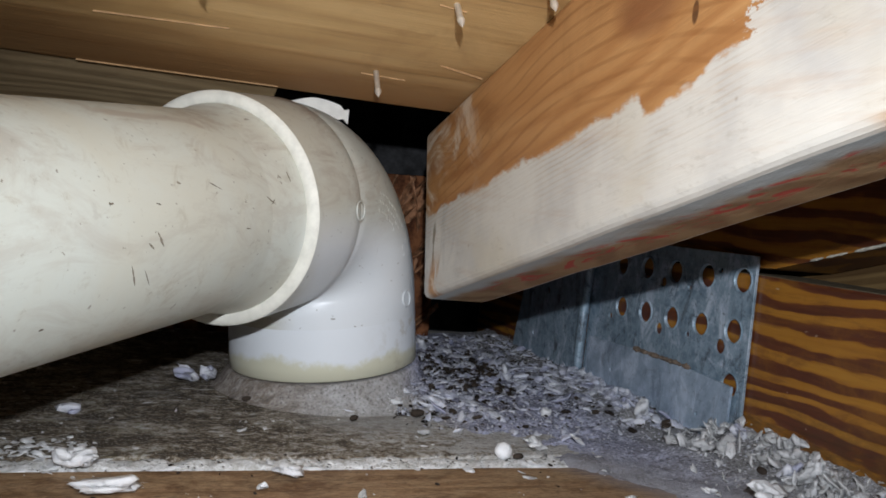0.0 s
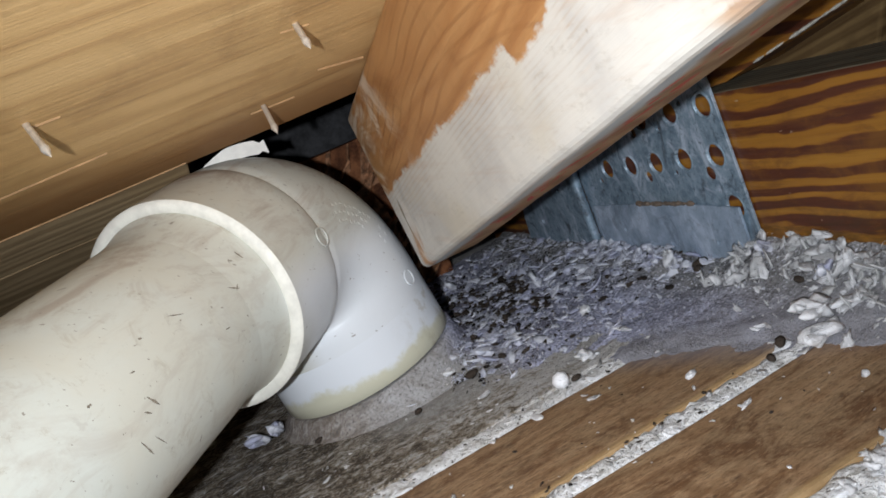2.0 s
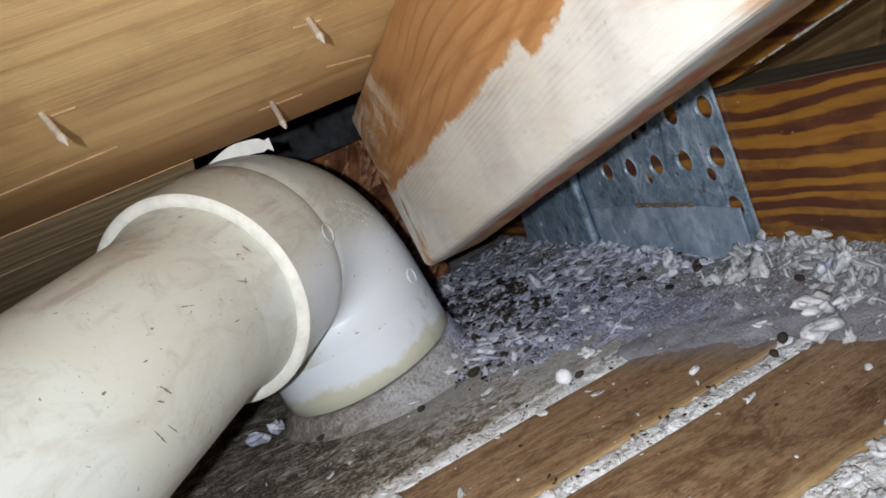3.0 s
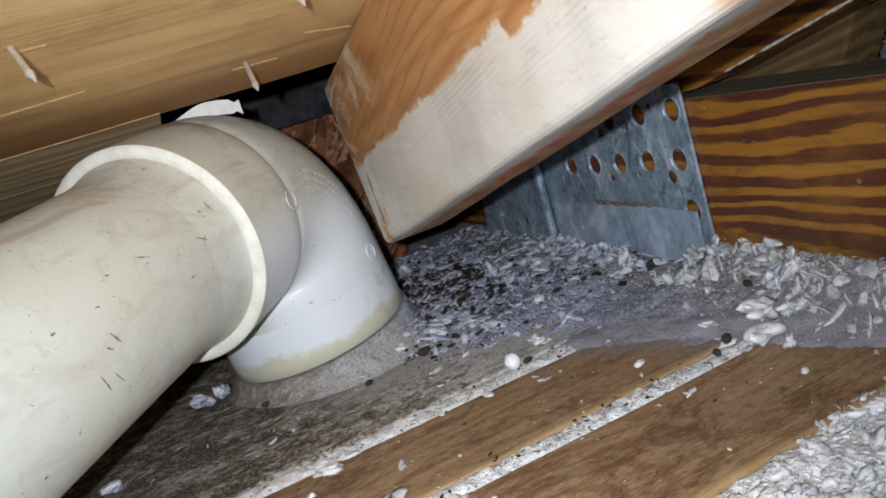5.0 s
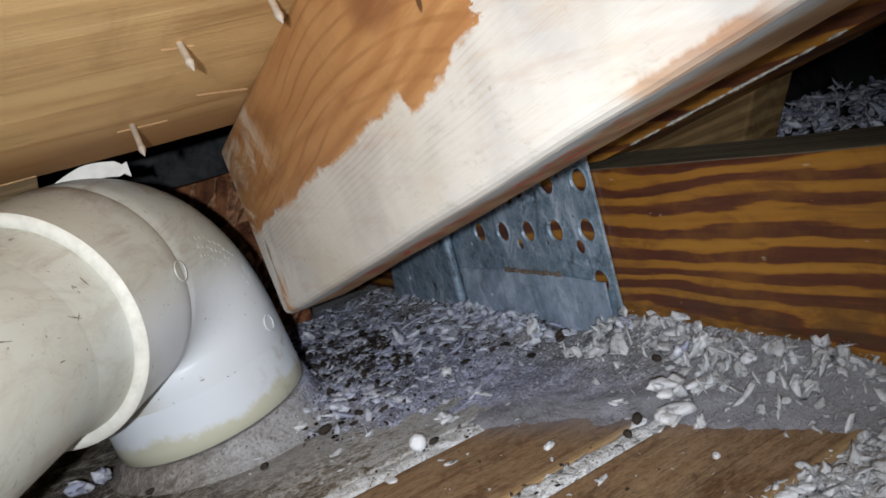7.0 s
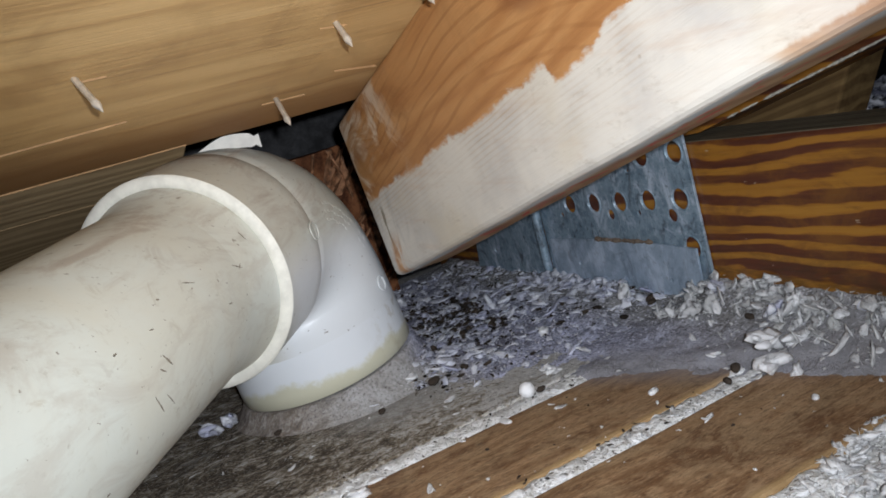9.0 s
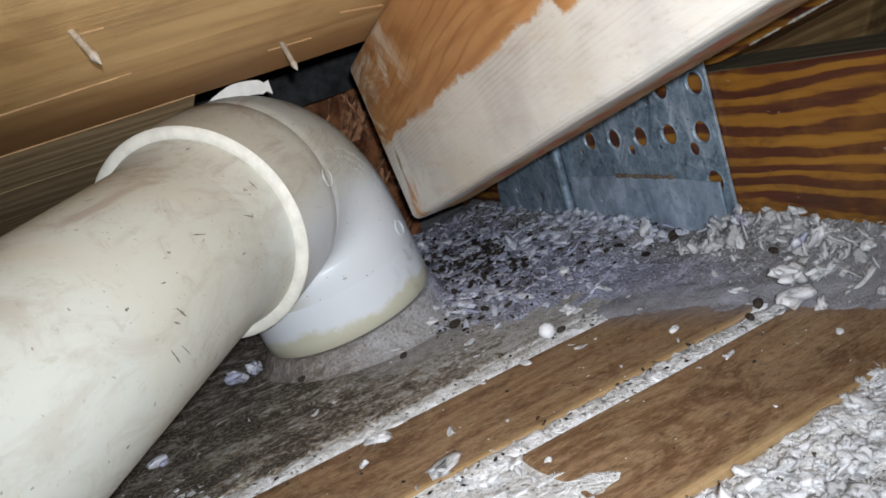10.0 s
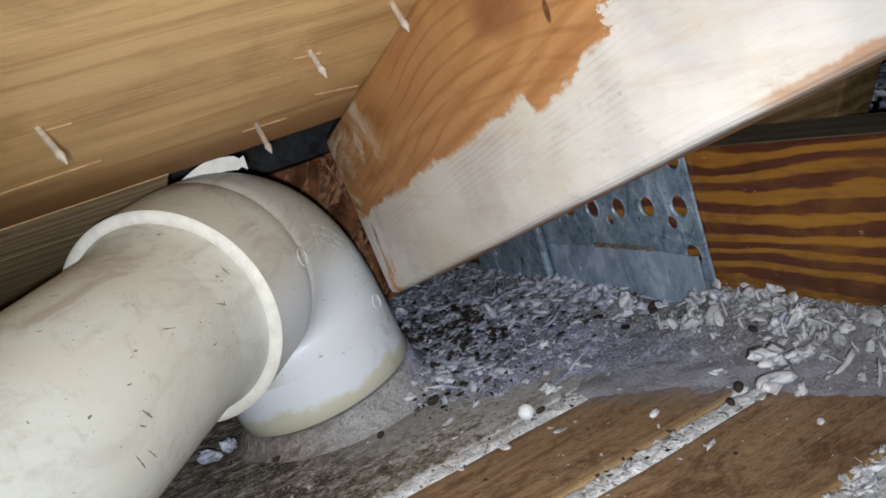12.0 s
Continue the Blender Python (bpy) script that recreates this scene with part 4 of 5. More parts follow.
def pipe():
    p = base("drain_pipe", C - D * 0.4, "off-white plastic pipe with brown smears and scuffs", "pipe")
    st = [(C - D * 0.85, D, RP)] + [(C - D * (0.85 - 0.86 * k / 20), D, RP) for k in range(1, 20)] + [(C + D * 0.01, D, RP)]
    v, f = sweep(st, 96)
    link("pipe_wall", v, f, PVC, p, smooth=True)
    up = (AX - D * AX.dot(D)).normalized()
    side = D.cross(up)
    for s, a, long, wide, turn in ((-0.0231, 1.433, 0.0065, 0.0007, 35), (-0.0215, 1.45, 0.003, 0.0006, -40), (-0.0085, 1.245, 0.0045, 0.0006, 80), (-0.0924, 1.64, 0.006, 0.0009, 60), (-0.097, 1.68, 0.0035, 0.0007, 40), (-0.1135, 1.345, 0.0022, 0.0011, 0),
                                   (-0.040, 1.663, 0.0035, 0.0005, 10), (-0.0786, 1.224, 0.002, 0.0009, 20), (-0.058, 1.27, 0.007, 0.0004, 25), (-0.104, 1.884, 0.008, 0.0007, 65), (-0.0969, 1.924, 0.007, 0.0006, 55), (-0.137, 2.165, 0.002, 0.001, 0), (-0.0919, 1.375, 0.0025, 0.0006, 15)):
        bm = bmesh.new()
        top = []
        for i in range(7):
            k = i / 6 - 0.5
            half = 0.45 * wide * (1 - (2 * k) ** 2) * (0.5 + random.random()) + 0.00004
            for h in (-half, 0, half):
                along, across = k * long * math.cos(radians(turn)) - h * math.sin(radians(turn)), k * long * math.sin(radians(turn)) + h * math.cos(radians(turn))
                q = a + across / RP
                top.append(bm.verts.new(C + D * (s + along) + (up * math.cos(q) + side * math.sin(q)) * (RP + (0.00022 if h == 0 else 0.00008) + max(0, (s + along + 0.024) * 0.16))))
        for i in range(6):
            for j in range(2):
                bm.faces.new((top[3 * i + j], top[3 * i + j + 1], top[3 * i + j + 4], top[3 * i + j + 3]))
        bmesh.ops.recalc_face_normals(bm, faces=bm.faces)
        part("scuff", bm, SCUFF, p, "dark scuff")
    return p


pipe()


# a shaving of plastic on top of the elbow
def shaving():
    bm = bmesh.new()
    rows = []
    for k in range(15):
        s = k / 14
        a = s * 2.0 - 1.0
        x, y = 0.0365 + 0.0380 * s, 0.426 + 0.0110 * s
        z = 0.1552 + 0.0044 * math.cos(a * 1.3)
        half = 0.0038 * (0.25 + 0.75 * min(1, s * 2.2)) * (1 if k != 13 else 0.6)
        rows.append([bm.verts.new((x, y - half * 0.35, z + half)), bm.verts.new((x + 0.0004, y + half * 0.2, z - half)), bm.verts.new((x, y + half * 0.2 + 0.0012, z - half)), bm.verts.new((x, y - half * 0.35 + 0.0012, z + half))])
    for a, b in zip(rows, rows[1:]):
        for i in range(4):
            bm.faces.new((a[i], a[(i + 1) % 4], b[(i + 1) % 4], b[i]))
    bm.faces.new(rows[0][::-1]), bm.faces.new(rows[-1])
    bmesh.ops.recalc_face_normals(bm, faces=bm.faces)
    part("plastic_shaving", bm, PVC_CHIP, None, "curled white plastic shaving lying on the elbow", category="shaving")


shaving()


# ---- loose insulation and debris ----
def blob_kinds(count, seed, detail):
    """Ragged, curled tufts: a ball pulled out at its rim, crinkled and bent."""
    rng = np.random.RandomState(seed)
    bm = bmesh.new()
    bmesh.ops.create_icosphere(bm, subdivisions=detail, radius=1.0)
    v, f, _ = from_bm(bm)
    v, f = np.array(v), np.array(f)
    kinds = []
    for _ in range(count):
        o = Vector(rng.rand(3) * 50)
        push = []
        for p in v:
            q = Vector((p[0], p[1], p[2] * 0.3))
            push.append(1 + 0.5 * noise.noise(q * 1.4 + o) + 0.35 * noise.noise(q * 3.2 + o) + 0.16 * noise.noise(Vector(p) * 7.5 + o))
        w = v * np.array(push)[:, None]
        w[:, 2] += (0.2 + 0.7 * rng.rand()) * w[:, 0] ** 2 * rng.choice([-1, 1]) + 0.5 * w[:, 1] ** 2 * rng.choice([-1, 1])
        w[:, 2] += 0.35 * np.array([noise.noise(Vector(p) * 2.6 + o) for p in v])
        kinds.append(w)
    return kinds, f


BIG_KINDS, BIG_TRI = blob_kinds(16, 9, 3)
KINDS, TRI = blob_kinds(16, 3, 2)
SMALL_KINDS, SMALL_TRI = blob_kinds(16, 5, 1)


def flake_kinds(count, seed, around=14):
    """Thin shreds with a torn rim, slightly curled, thicker in the middle."""
    rng = np.random.RandomState(seed)
    kinds, tri = [], []
    for i in range(around):
        n = (i + 1) % around
        a, b, c, d = 1 + i, 1 + n, 1 + around + i, 1 + around + n
        e, f, mid = 2 + 2 * around + i, 2 + 2 * around + n, 1 + 2 * around
        tri += [(0, a, b), (a, c, d), (a, d, b), (mid, f, e), (e, d, c), (e, f, d)]
    for _ in range(count):
        o = rng.rand() * 50
        rim = np.array([1 + 0.95 * noise.noise(Vector((math.cos(q) * 1.1, math.sin(q) * 1.1, o))) for q in np.arange(around) * 2 * math.pi / around]) * rng.uniform(0.62, 1.15, around)
        q = np.arange(around) * 2 * math.pi / around
        flat_ring = np.stack([np.cos(q) * rim, np.sin(q) * rim], 1)
        thick = rng.uniform(0.12, 0.26)
        def layer(scale, z):
            return np.column_stack([flat_ring * scale, np.full(around, z) + rng.normal(0, 0.03, around)])
        v = np.concatenate([[[0, 0, thick]], layer(0.58, thick * 0.8), layer(1.0, 0.0), [[0, 0, -thick]], layer(0.58, -thick * 0.8)])
        v[:, 2] += rng.uniform(-0.45, 0.45) * v[:, 0] ** 2 + rng.uniform(-0.3, 0.3) * v[:, 1] ** 2 + rng.normal(0, 0.12) * v[:, 0] * v[:, 1]
        kinds.append(v)
    return kinds, np.array(tri)


FLAKES = flake_kinds(30, 17)


def fibres(rng, centre, size, count):
    """Loose hairs round a tuft: thin tapering ribbons, bent once, as vertices and triangles."""
    a = rng.normal(0, 1, (count, 3))
    a /= np.linalg.norm(a, axis=1)[:, None]
    a[:, 2] = np.abs(a[:, 2]) * 0.8
    across = np.cross(a, rng.normal(0, 1, (count, 3)))
    across /= np.linalg.norm(across, axis=1)[:, None] + 1e-9
    reach = size * rng.uniform(0.45, 1.0, (count, 1))
    wide = size * rng.uniform(0.012, 0.035, (count, 1)) + 0.00003
    root, bend = centre + a * size * 0.22, centre + a * reach * 0.6
    tip = bend + (a + across * rng.normal(0, 0.8, (count, 1)) - np.array([0, 0, 0.3])) * reach * 0.35
    side = np.cross(a, across)
    v = np.stack([root - side * wide, root + side * wide, bend + side * wide * 0.8, bend - side * wide * 0.8, tip], 1).reshape(-1, 3)
    tri = (np.array([[0, 1, 2], [0, 2, 3], [3, 2, 4]])[None] + 5 * np.arange(count)[:, None, None]).reshape(-1, 3)
    return v, tri


def scatter(name, places, mat, label, category, rng, flatness=(0.22, 0.5), long=(1.05, 2.0), tip=0.5, smooth_kind=0.0, flakes=0.0, hairs=0):
    """places: rows of x, y, z, size. Bakes many tufts, a share of them thin flakes, into one mesh."""
    V, Fs, at = [], [], 0
    for x, y, z, size in places:
        k, tri = (SMALL_KINDS, SMALL_TRI) if size < 0.003 else (KINDS, TRI) if size < 0.007 else (BIG_KINDS, BIG_TRI)
        thin = rng.rand() < flakes
        if thin:
            k, tri = FLAKES
        k = k[rng.randint(len(k))]
        if smooth_kind and not thin:
            k = k * (1 - smooth_kind) + smooth_kind * k / np.linalg.norm(k, axis=1)[:, None]
        sx, sz = rng.uniform(*long), 1.0 if thin else rng.uniform(*flatness)
        e = Euler((rng.normal(0, tip), rng.normal(0, tip), rng.uniform(0, 6.283)))
        R = np.array(e.to_matrix())
        w = (k * np.array([sx, 1.0, sz]) * size / 2) @ R.T + np.array([x, y, z])
        V.append(w), Fs.append(tri + at)
        at += len(k)
        if hairs and size > 0.0024:
            hv, ht = fibres(rng, np.array([x, y, z]), size, hairs)
            V.append(hv), Fs.append(ht + at)
            at += len(hv)
    return link(name, np.concatenate(V), np.concatenate(Fs).tolist(), mat, None, label, category, kind="stuff", smooth=True)


def debris():
    rng = np.random.RandomState(11)
    off_foot = lambda x, y, r=0.058: math.hypot(x - 0.0795, y - 0.462) > r
    # deep loose fill in front of the boards: soft rolls and shreds
    rows = []
    for _ in range(5200):
        x, y = rng.uniform(-0.2, 0.27), 0.185 - abs(rng.normal(0, 0.07))
        lim = 0.180 + 0.005 * math.sin(x * 40)
        if x < 0.075:
            lim = 0.255 - 0.02 * max(0, -x) + 0.008 * math.sin(x * 60)
            y = rng.uniform(0.1, lim) if rng.rand() < 0.75 else y
        if y > lim or (x < 0.09 and y > 0.19 and rng.rand() < 0.45):
            continue
        most = 0.0042 if x < 0.09 and y > 0.19 else 0.02
        rows.append((x, y, -0.003 + rng.uniform(0, 0.0035), min(most, rng.choice([0.0014, 0.0026, 0.0044, 0.0068], p=[0.34, 0.36, 0.24, 0.06]))))
    scatter("loose_insulation", rows, FLUFF, "white loose-fill insulation flakes lying deep beside the boards", "insulation", rng, (0.35, 0.7), (1.1, 2.3), 0.35, 0.1, 0.6, 9)
    # the heap against the joist: clusters of upright tufts, thin lint between
    rows = []
    for _ in range(380):
        x, y = 0.266 - abs(rng.normal(0, 0.022)), rng.uniform(0.17, 0.345)
        if y > 0.30:
            x = max(x, 0.235)
        rows.append((x, y, bed_height(x, y) + rng.uniform(0, 0.002), rng.choice([0.0012, 0.0022, 0.0038, 0.0058], p=[0.56, 0.32, 0.09, 0.03])))
    clumps = [(0.2440, 0.3150, 18), (0.2560, 0.3330, 16), (0.2470, 0.2660, 20), (0.2530, 0.2560, 16), (0.2600, 0.2830, 12), (0.2530, 0.2930, 8), (0.2350, 0.2440, 14), (0.2550, 0.2300, 10), (0.2400, 0.2100, 10), (0.2600, 0.2050, 10), (0.2420, 0.3420, 8)]
    for cx, cy, count in clumps:
        for _ in range(count):
            x, y = min(0.2635, cx + rng.normal(0, 0.0042)), cy + rng.normal(0, 0.0065)
            rows.append((x, y, bed_height(x, y) + rng.uniform(0.0, 0.006), rng.uniform(0.0030, 0.0075)))
    scatter("insulation_heap", rows, FLUFF_HEAP, "greyish insulation tufts heaped against the joist", "insulation", rng, (0.25, 0.5), (1.1, 2.1), 0.8, 0.1, 0.75, 14)
    # lint over the plate behind
    rows = []
    for _ in range(1750):
        x, y = rng.uniform(0.11, 0.262), rng.uniform(0.35, 0.64)
        if not off_foot(x, y) or (y < 0.372 + 0.15 * (0.2 - x) and rng.rand() < 0.75):
            continue
        size = rng.choice([0.0014, 0.0026, 0.0048, 0.0085], p=[0.42, 0.28, 0.22, 0.08])
        if x > 0.19 and y < 0.40 and size > 0.003 and rng.rand() < 0.75:
            continue
        rows.append((x, y, bed_height(x, y) + 0.0008, size))
    for cx, cy in ((0.2535, 0.372), (0.247, 0.388), (0.2525, 0.41), (0.247, 0.425), (0.252, 0.45), (0.25, 0.475), (0.245, 0.50)):
        for _ in range(11):
            x, y = min(0.2585, cx + rng.normal(0, 0.004)), cy + rng.normal(0, 0.008)
            rows.append((x, y, bed_height(x, y) + rng.uniform(0, 0.004), rng.uniform(0.004, 0.009)))
    for _ in range(40):
        a, r = rng.uniform(-1.0, 0.3), 0.063 + abs(rng.normal(0, 0.010))
        x, y = 0.0795 + r * math.cos(a), 0.462 + r * math.sin(a)
        rows.append((x, y, bed_height(x, y) + 0.001, rng.uniform(0.003, 0.009)))
    scatter("lint_bed", rows, FLUFF_GREY, "bluish grey lint and flakes covering the plate", "insulation", rng, (0.25, 0.5), (1.0, 1.7), 0.32, 0.2, 0.8, 8)
    # fine bright crumbs
    rows = []
    for _ in range(2400):
        x, y = rng.uniform(0.10, 0.262), rng.uniform(0.345, 0.62)
        if off_foot(x, y) and y > 0.355 + 0.2 * (0.19 - x):
            rows.append((x, y, bed_height(x, y) + 0.0006, rng.uniform(0.0004, 0.0010)))
    scatter("dust_crumbs", rows, FLUFF, "fine bright crumbs sprinkled over the grey dust", "dust", rng, smooth_kind=0.3)
    # narrow seams between the boards
    rows = []
    for _ in range(900):
        x = rng.uniform(-0.2, 0.2)
        y = rng.normal(0.3275, 0.003 + 0.002 * math.sin(x * 37) ** 2)
        rows.append((x, y, -0.0012 + rng.uniform(0, 0.001), rng.choice([0.0008, 0.0015, 0.0026, 0.006], p=[0.5, 0.3, 0.14, 0.06])))
    for _ in range(420):
        x = 0.05 + 0.165 * rng.rand() ** 1.4
        y = rng.normal(0.253, 0.0020 + 0.002 * math.sin(x * 51) ** 2)
        rows.append((x, y, -0.0014 + rng.uniform(0, 0.001), rng.choice([0.0008, 0.0015, 0.0026, 0.006], p=[0.5, 0.3, 0.14, 0.06])))
    scatter("seam_fluff", rows, FLUFF, "white insulation packed into the seams between boards", "insulation", rng, (0.25, 0.45), (1.1, 2.2), 0.2, 0.4, 0.75)
    # single flakes on the boards and the plate
    rows = []
    for _ in range(210):
        x, y = rng.uniform(-0.12, 0.2), rng.uniform(0.19, 0.45)
        if off_foot(x, y, 0.06):
            rows.append((x, y, 0.001, rng.choice([0.0008, 0.0016, 0.003], p=[0.62, 0.3, 0.08])))
    for _ in range(240):
        x, y = rng.uniform(-0.15, -0.035), 0.334 + abs(rng.normal(0, 0.013))
        rows.append((x, y, 0.0012, rng.choice([0.0012, 0.0026, 0.0052], p=[0.5, 0.35, 0.15])))
    scatter("scattered_flakes", rows, FLUFF, "single white insulation flakes scattered on the boards", "insulation", rng, tip=0.25, flakes=0.7)
    # dark droppings and chaff
    rows = []
    for _ in range(900):
        x, y = rng.uniform(0.10, 0.26), rng.uniform(0.37, 0.63)
        if off_foot(x, y):
            rows.append((x, y, max(0.001, bed_height(x, y)) + 0.001, rng.choice([0.0009, 0.0017, 0.003], p=[0.62, 0.28, 0.10])))
    for _ in range(55):
        a, r = rng.uniform(-1.15, 0.35), 0.062 + abs(rng.normal(0, 0.013))
        x, y = 0.0795 + r * math.cos(a), 0.462 + r * math.sin(a)
        rows.append((x, y, max(0.001, bed_height(x, y)) + 0.001, rng.choice([0.0014, 0.0024, 0.0042], p=[0.4, 0.4, 0.2])))
    for _ in range(260):
        x, y = rng.normal(0.180, 0.018), rng.normal(0.50, 0.045)
        if off_foot(x, y) and x < 0.25:
            rows.append((x, y, max(0.001, bed_height(x, y)) + 0.001, rng.uniform(0.0018, 0.0042)))
    for _ in range(90):
        x, y = rng.uniform(-0.05, 0.25), rng.choice([rng.normal(0.328, 0.004), rng.normal(0.253, 0.004), rng.uniform(0.2, 0.33)])
        rows.append((x, y, 0.001, rng.uniform(0.0007, 0.0016)))
    scatter("dark_pellets", rows, PELLET, "small dark brown droppings and husks in the dust", "debris", rng, (0.5, 0.8), (1.4, 2.2), 0.2, 0.75, 0.35)
    # fill beyond the joist
    rows = []
    for _ in range(2600):
        x, y = rng.uniform(0.31, 0.62), rng.uniform(-0.1, 0.44)
        rows.append((x, y, 0.062 + 0.012 * rng.rand(), rng.uniform(0.003, 0.009)))
    scatter("far_insulation", rows, FLUFF_GREY, "insulation lying beyond the striped joist", "insulation", rng, (0.3, 0.6), smooth_kind=0.3, flakes=0.7, hairs=5)


debris()


def ball():
    k = KINDS[2] / np.abs(KINDS[2]).max(0) * np.array([0.0046, 0.0044, 0.0042])
    r = k / np.linalg.norm(k, axis=1)[:, None] * 0.0043
    link("insulation_ball", k * 0.25 + r * 0.75 + np.array([0.1385, 0.331, 0.0042]), TRI.tolist(), FLUFF, None, "round white ball of insulation on the seam", "insulation", smooth=True)


ball()


def tuft(x, y, z, long, wide, thick, turn, tilt, mat, label, k, name="insulation_tuft", group="larger tufts of insulation"):
    """One fibrous tuft: a few soft lobes and torn shreds matted together."""
    rng = np.random.RandomState(100 + k)
    size = np.array([long, wide, thick])
    V, Fs, at = [], [], 0
    thin = thick < 0.0035
    for i in range(4 if thin else 9):
        soft = i < (2 if thin else 5)
        kind, tri = (KINDS, TRI) if soft else FLAKES
        v = kind[rng.randint(len(kind))]
        if soft:
            v = 0.5 * v + 0.5 * v / np.linalg.norm(v, axis=1)[:, None]
            v = v * np.array([1 + 0.22 * noise.noise(Vector(p) * 2.8 + Vector((k, i, 0))) for p in v])[:, None]
        v = v / np.abs(v).max(0) * (1.0 if soft else np.array([1, 1, 0.5])) * (0.9 if i == 0 else rng.uniform(0.4, 0.75)) * size / 2
        R = np.array(Euler((rng.normal(0, 0.3), rng.normal(0, 0.3), rng.normal(0, 0.4))).to_matrix())
        v = v @ R.T + (0 if i == 0 else rng.uniform(-0.27, 0.27, 3) * size)
        V.append(v), Fs.append(tri + at)
        at += len(v)
    hv, ht = fibres(rng, np.zeros(3), 1.0, 40)
    if not thin:
        V.append(hv * size * 0.62), Fs.append(ht + at)
    v = np.concatenate(V)
    v = v / np.percentile(np.abs(v), 97, axis=0) * size / 2
    v = v @ np.array(Euler((radians(tilt * 0.3), radians(tilt), radians(turn))).to_matrix()).T
    v[:, 2] -= v[:, 2].min()
    link(name, v + np.array([x, y, z - 0.0004]), np.concatenate(Fs).tolist(), mat, None, label, "insulation", group, smooth=True)


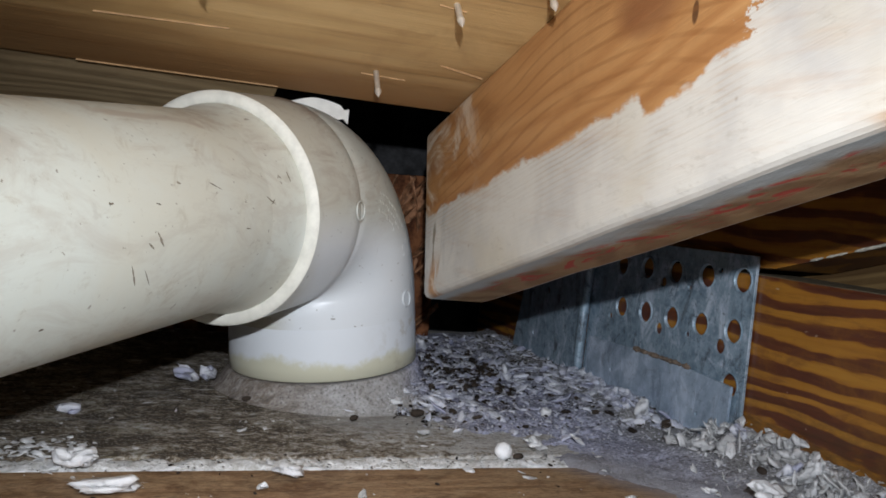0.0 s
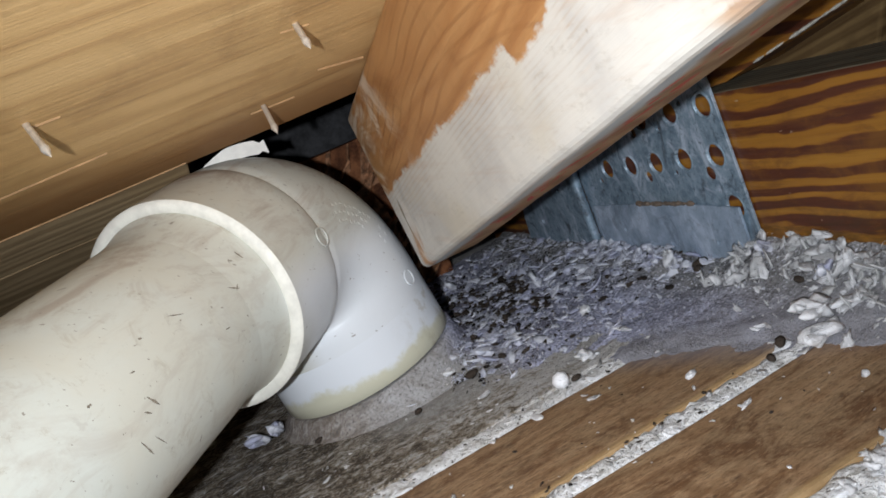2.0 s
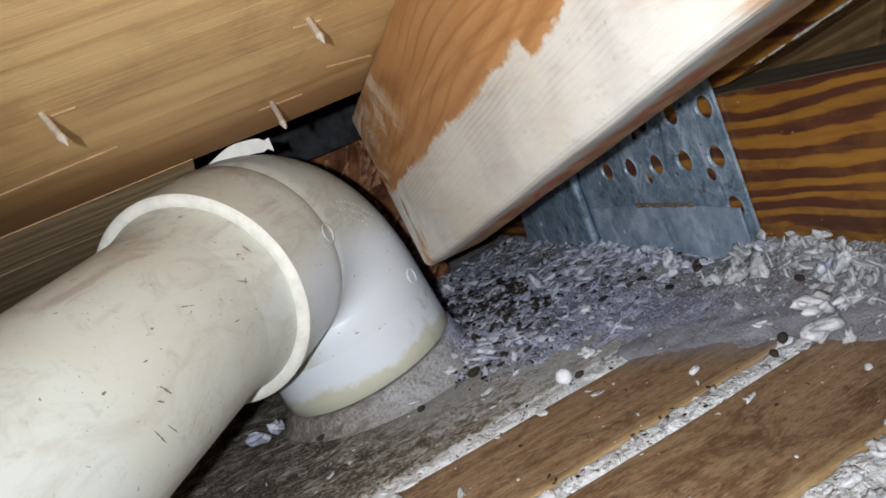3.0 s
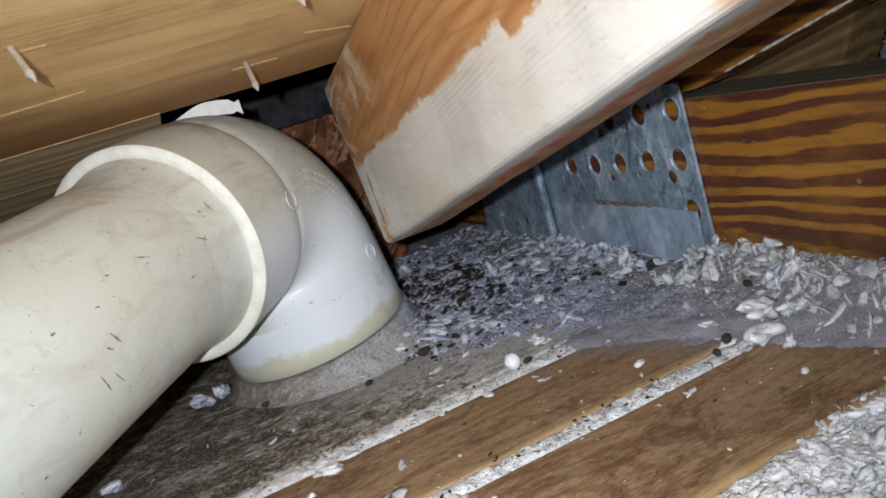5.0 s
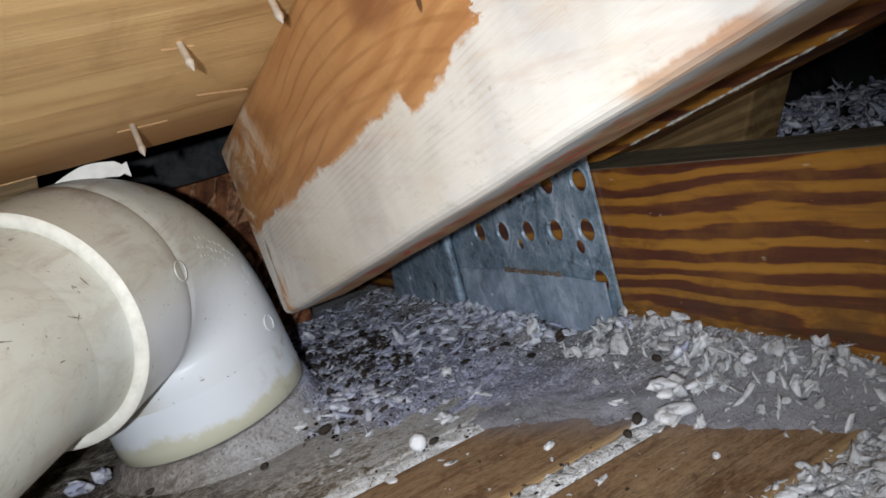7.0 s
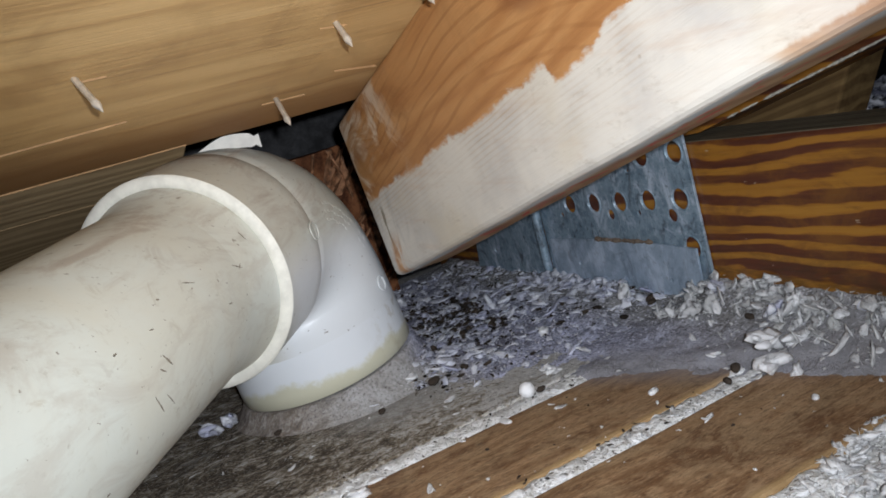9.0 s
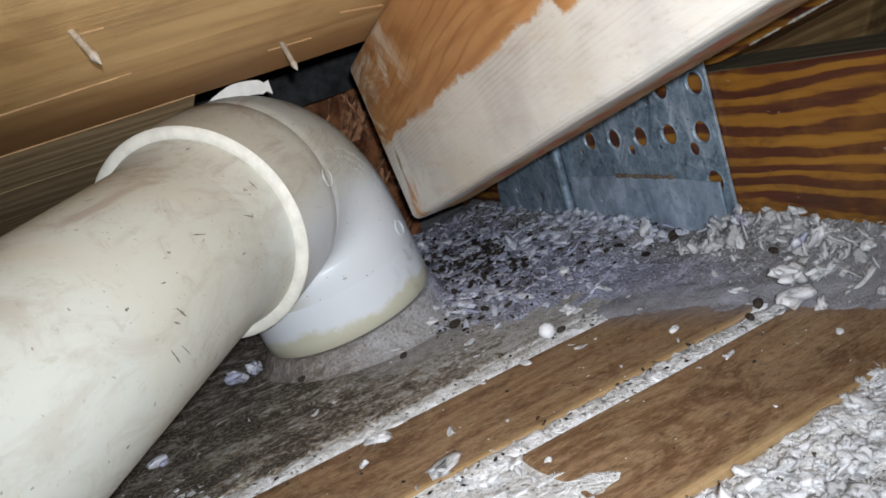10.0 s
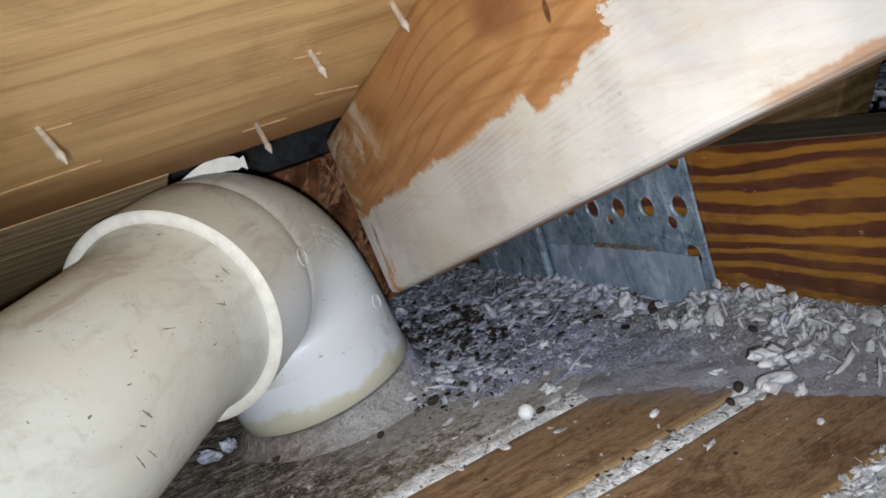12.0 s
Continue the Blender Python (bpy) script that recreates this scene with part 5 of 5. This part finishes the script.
WHITE_TUFT, GREY_TUFT = "fluffy white insulation tuft lying on the dust", "greyish insulation tuft caught in the lint"
for n, (x, y, z, long, wide, thick, turn, tilt, mat) in enumerate((
        (0.2205, 0.2535, 0.004, 0.019, 0.010, 0.008, 10, 8, FLUFF), (0.2135, 0.2445, 0.001, 0.020, 0.008, 0.006, 5, 0, FLUFF), (0.236, 0.2475, 0.003, 0.017, 0.006, 0.005, -20, 15, FLUFF),
        (0.252, 0.262, 0.008, 0.014, 0.007, 0.005, 60, 60, FLUFF), (0.246, 0.272, 0.008, 0.012, 0.006, 0.005, 100, 50, FLUFF_GREY), (0.2447, 0.384, 0.005, 0.013, 0.007, 0.004, 80, 70, FLUFF),
        (0.249, 0.405, 0.005, 0.013, 0.005, 0.004, 60, 60, FLUFF_GREY), (0.247, 0.42, 0.004, 0.012, 0.006, 0.004, 110, 45, FLUFF_GREY), (0.1848, 0.3458, 0.001, 0.014, 0.005, 0.003, 40, 20, FLUFF),
        (0.107, 0.412, 0.004, 0.012, 0.009, 0.005, 0, 5, FLUFF), (0.004, 0.466, 0.001, 0.017, 0.010, 0.007, 30, 25, FLUFF_GREY), (0.015, 0.470, 0.002, 0.012, 0.008, 0.008, 80, 30, FLUFF_GREY),
        (0.2123, 0.2775, 0.001, 0.011, 0.008, 0.003, 50, 12, FLUFF), (0.1724, 0.2768, 0.0, 0.007, 0.0045, 0.0025, 10, 0, FLUFF), (0.1668, 0.2363, 0.0, 0.0075, 0.0022, 0.002, 15, 0, FLUFF),
        (0.049, 0.2665, 0.0, 0.017, 0.011, 0.002, 20, 0, FLUFF), (0.037, 0.307, 0.001, 0.013, 0.007, 0.004, 30, 10, FLUFF), (0.111, 0.3644, 0.001, 0.011, 0.004, 0.003, 35, 10, FLUFF),
        (0.1904, 0.3935, 0.003, 0.0065, 0.006, 0.005, 0, 0, FLUFF), (0.1586, 0.4034, 0.003, 0.011, 0.006, 0.003, 10, 10, FLUFF_GREY), (0.160, 0.3415, 0.001, 0.012, 0.007, 0.004, 20, 15, FLUFF),
        (0.083, 0.404, 0.002, 0.013, 0.008, 0.002, 10, 0, FLUFF_GREY), (0.176, 0.577, 0.004, 0.012, 0.008, 0.006, 30, 20, FLUFF_GREY), (0.026, 0.297, 0.0, 0.007, 0.004, 0.003, 70, 15, FLUFF),
        (0.140, 0.305, 0.0, 0.007, 0.003, 0.0015, 10, 0, FLUFF), (-0.041, 0.322, 0.001, 0.015, 0.010, 0.007, 10, 5, FLUFF), (-0.028, 0.294, 0.0, 0.022, 0.009, 0.005, 25, 8, FLUFF), (-0.0505, 0.399, 0.001, 0.010, 0.006, 0.004, 10, 5, FLUFF_GREY),
        (0.0623, 0.2892, 0.0, 0.007, 0.0032, 0.002, 75, 0, FLUFF), (0.0709, 0.405, 0.001, 0.013, 0.007, 0.002, 10, 0, FLUFF_GREY), (0.1112, 0.424, 0.003, 0.011, 0.008, 0.005, 15, 5, FLUFF),
        (0.262, 0.232, 0.008, 0.012, 0.008, 0.007, 40, 30, FLUFF_GREY), (0.2585, 0.318, 0.012, 0.011, 0.007, 0.006, 20, 40, FLUFF_GREY))):
    tuft(x, y, z, long, wide, thick, turn, tilt, mat, WHITE_TUFT if mat is FLUFF else GREY_TUFT, n)


def dropping(x, y, z, long, turn):
    """A dark pellet, blunt at both ends."""
    v = KINDS[int(turn) % 16]
    v = v * 0.15 + 0.85 * v / np.linalg.norm(v, axis=1)[:, None]
    a = radians(turn)
    v = v * np.array([long, long * 0.55, long * 0.5]) / 2
    v = v @ np.array([[math.cos(a), math.sin(a), 0], [-math.sin(a), math.cos(a), 0], [0, 0, 1]])
    v[:, 2] -= v[:, 2].min()
    link("dropping", v + np.array([x, y, z]), TRI.tolist(), PELLET, None, "small dark brown dropping lying in the dust", "dropping", "dark droppings", smooth=True)


for x, y, z, long, turn in ((0.0326, 0.4238, 0.0012, 0.006, 20), (0.0834, 0.4182, 0.003, 0.008, 60), (0.0819, 0.3898, 0.001, 0.006, 35), (0.088, 0.412, 0.003, 0.009, 15), (0.1455, 0.3295, 0.0005, 0.006, 10),
                            (0.251, 0.365, 0.005, 0.011, 0), (0.247, 0.362, 0.005, 0.008, 25), (0.2445, 0.2852, 0.007, 0.007, 80), (0.195, 0.2535, 0.0, 0.006, 75), (0.2045, 0.2575, 0.001, 0.008, 40),
                            (0.2365, 0.2405, 0.001, 0.010, 25), (0.252, 0.240, 0.004, 0.012, 10), (0.16, 0.385, 0.001, 0.010, 30), (0.21, 0.415, 0.003, 0.007, 5), (0.118, 0.398, 0.001, 0.009, 20)):
    dropping(x, y, z, long, turn)
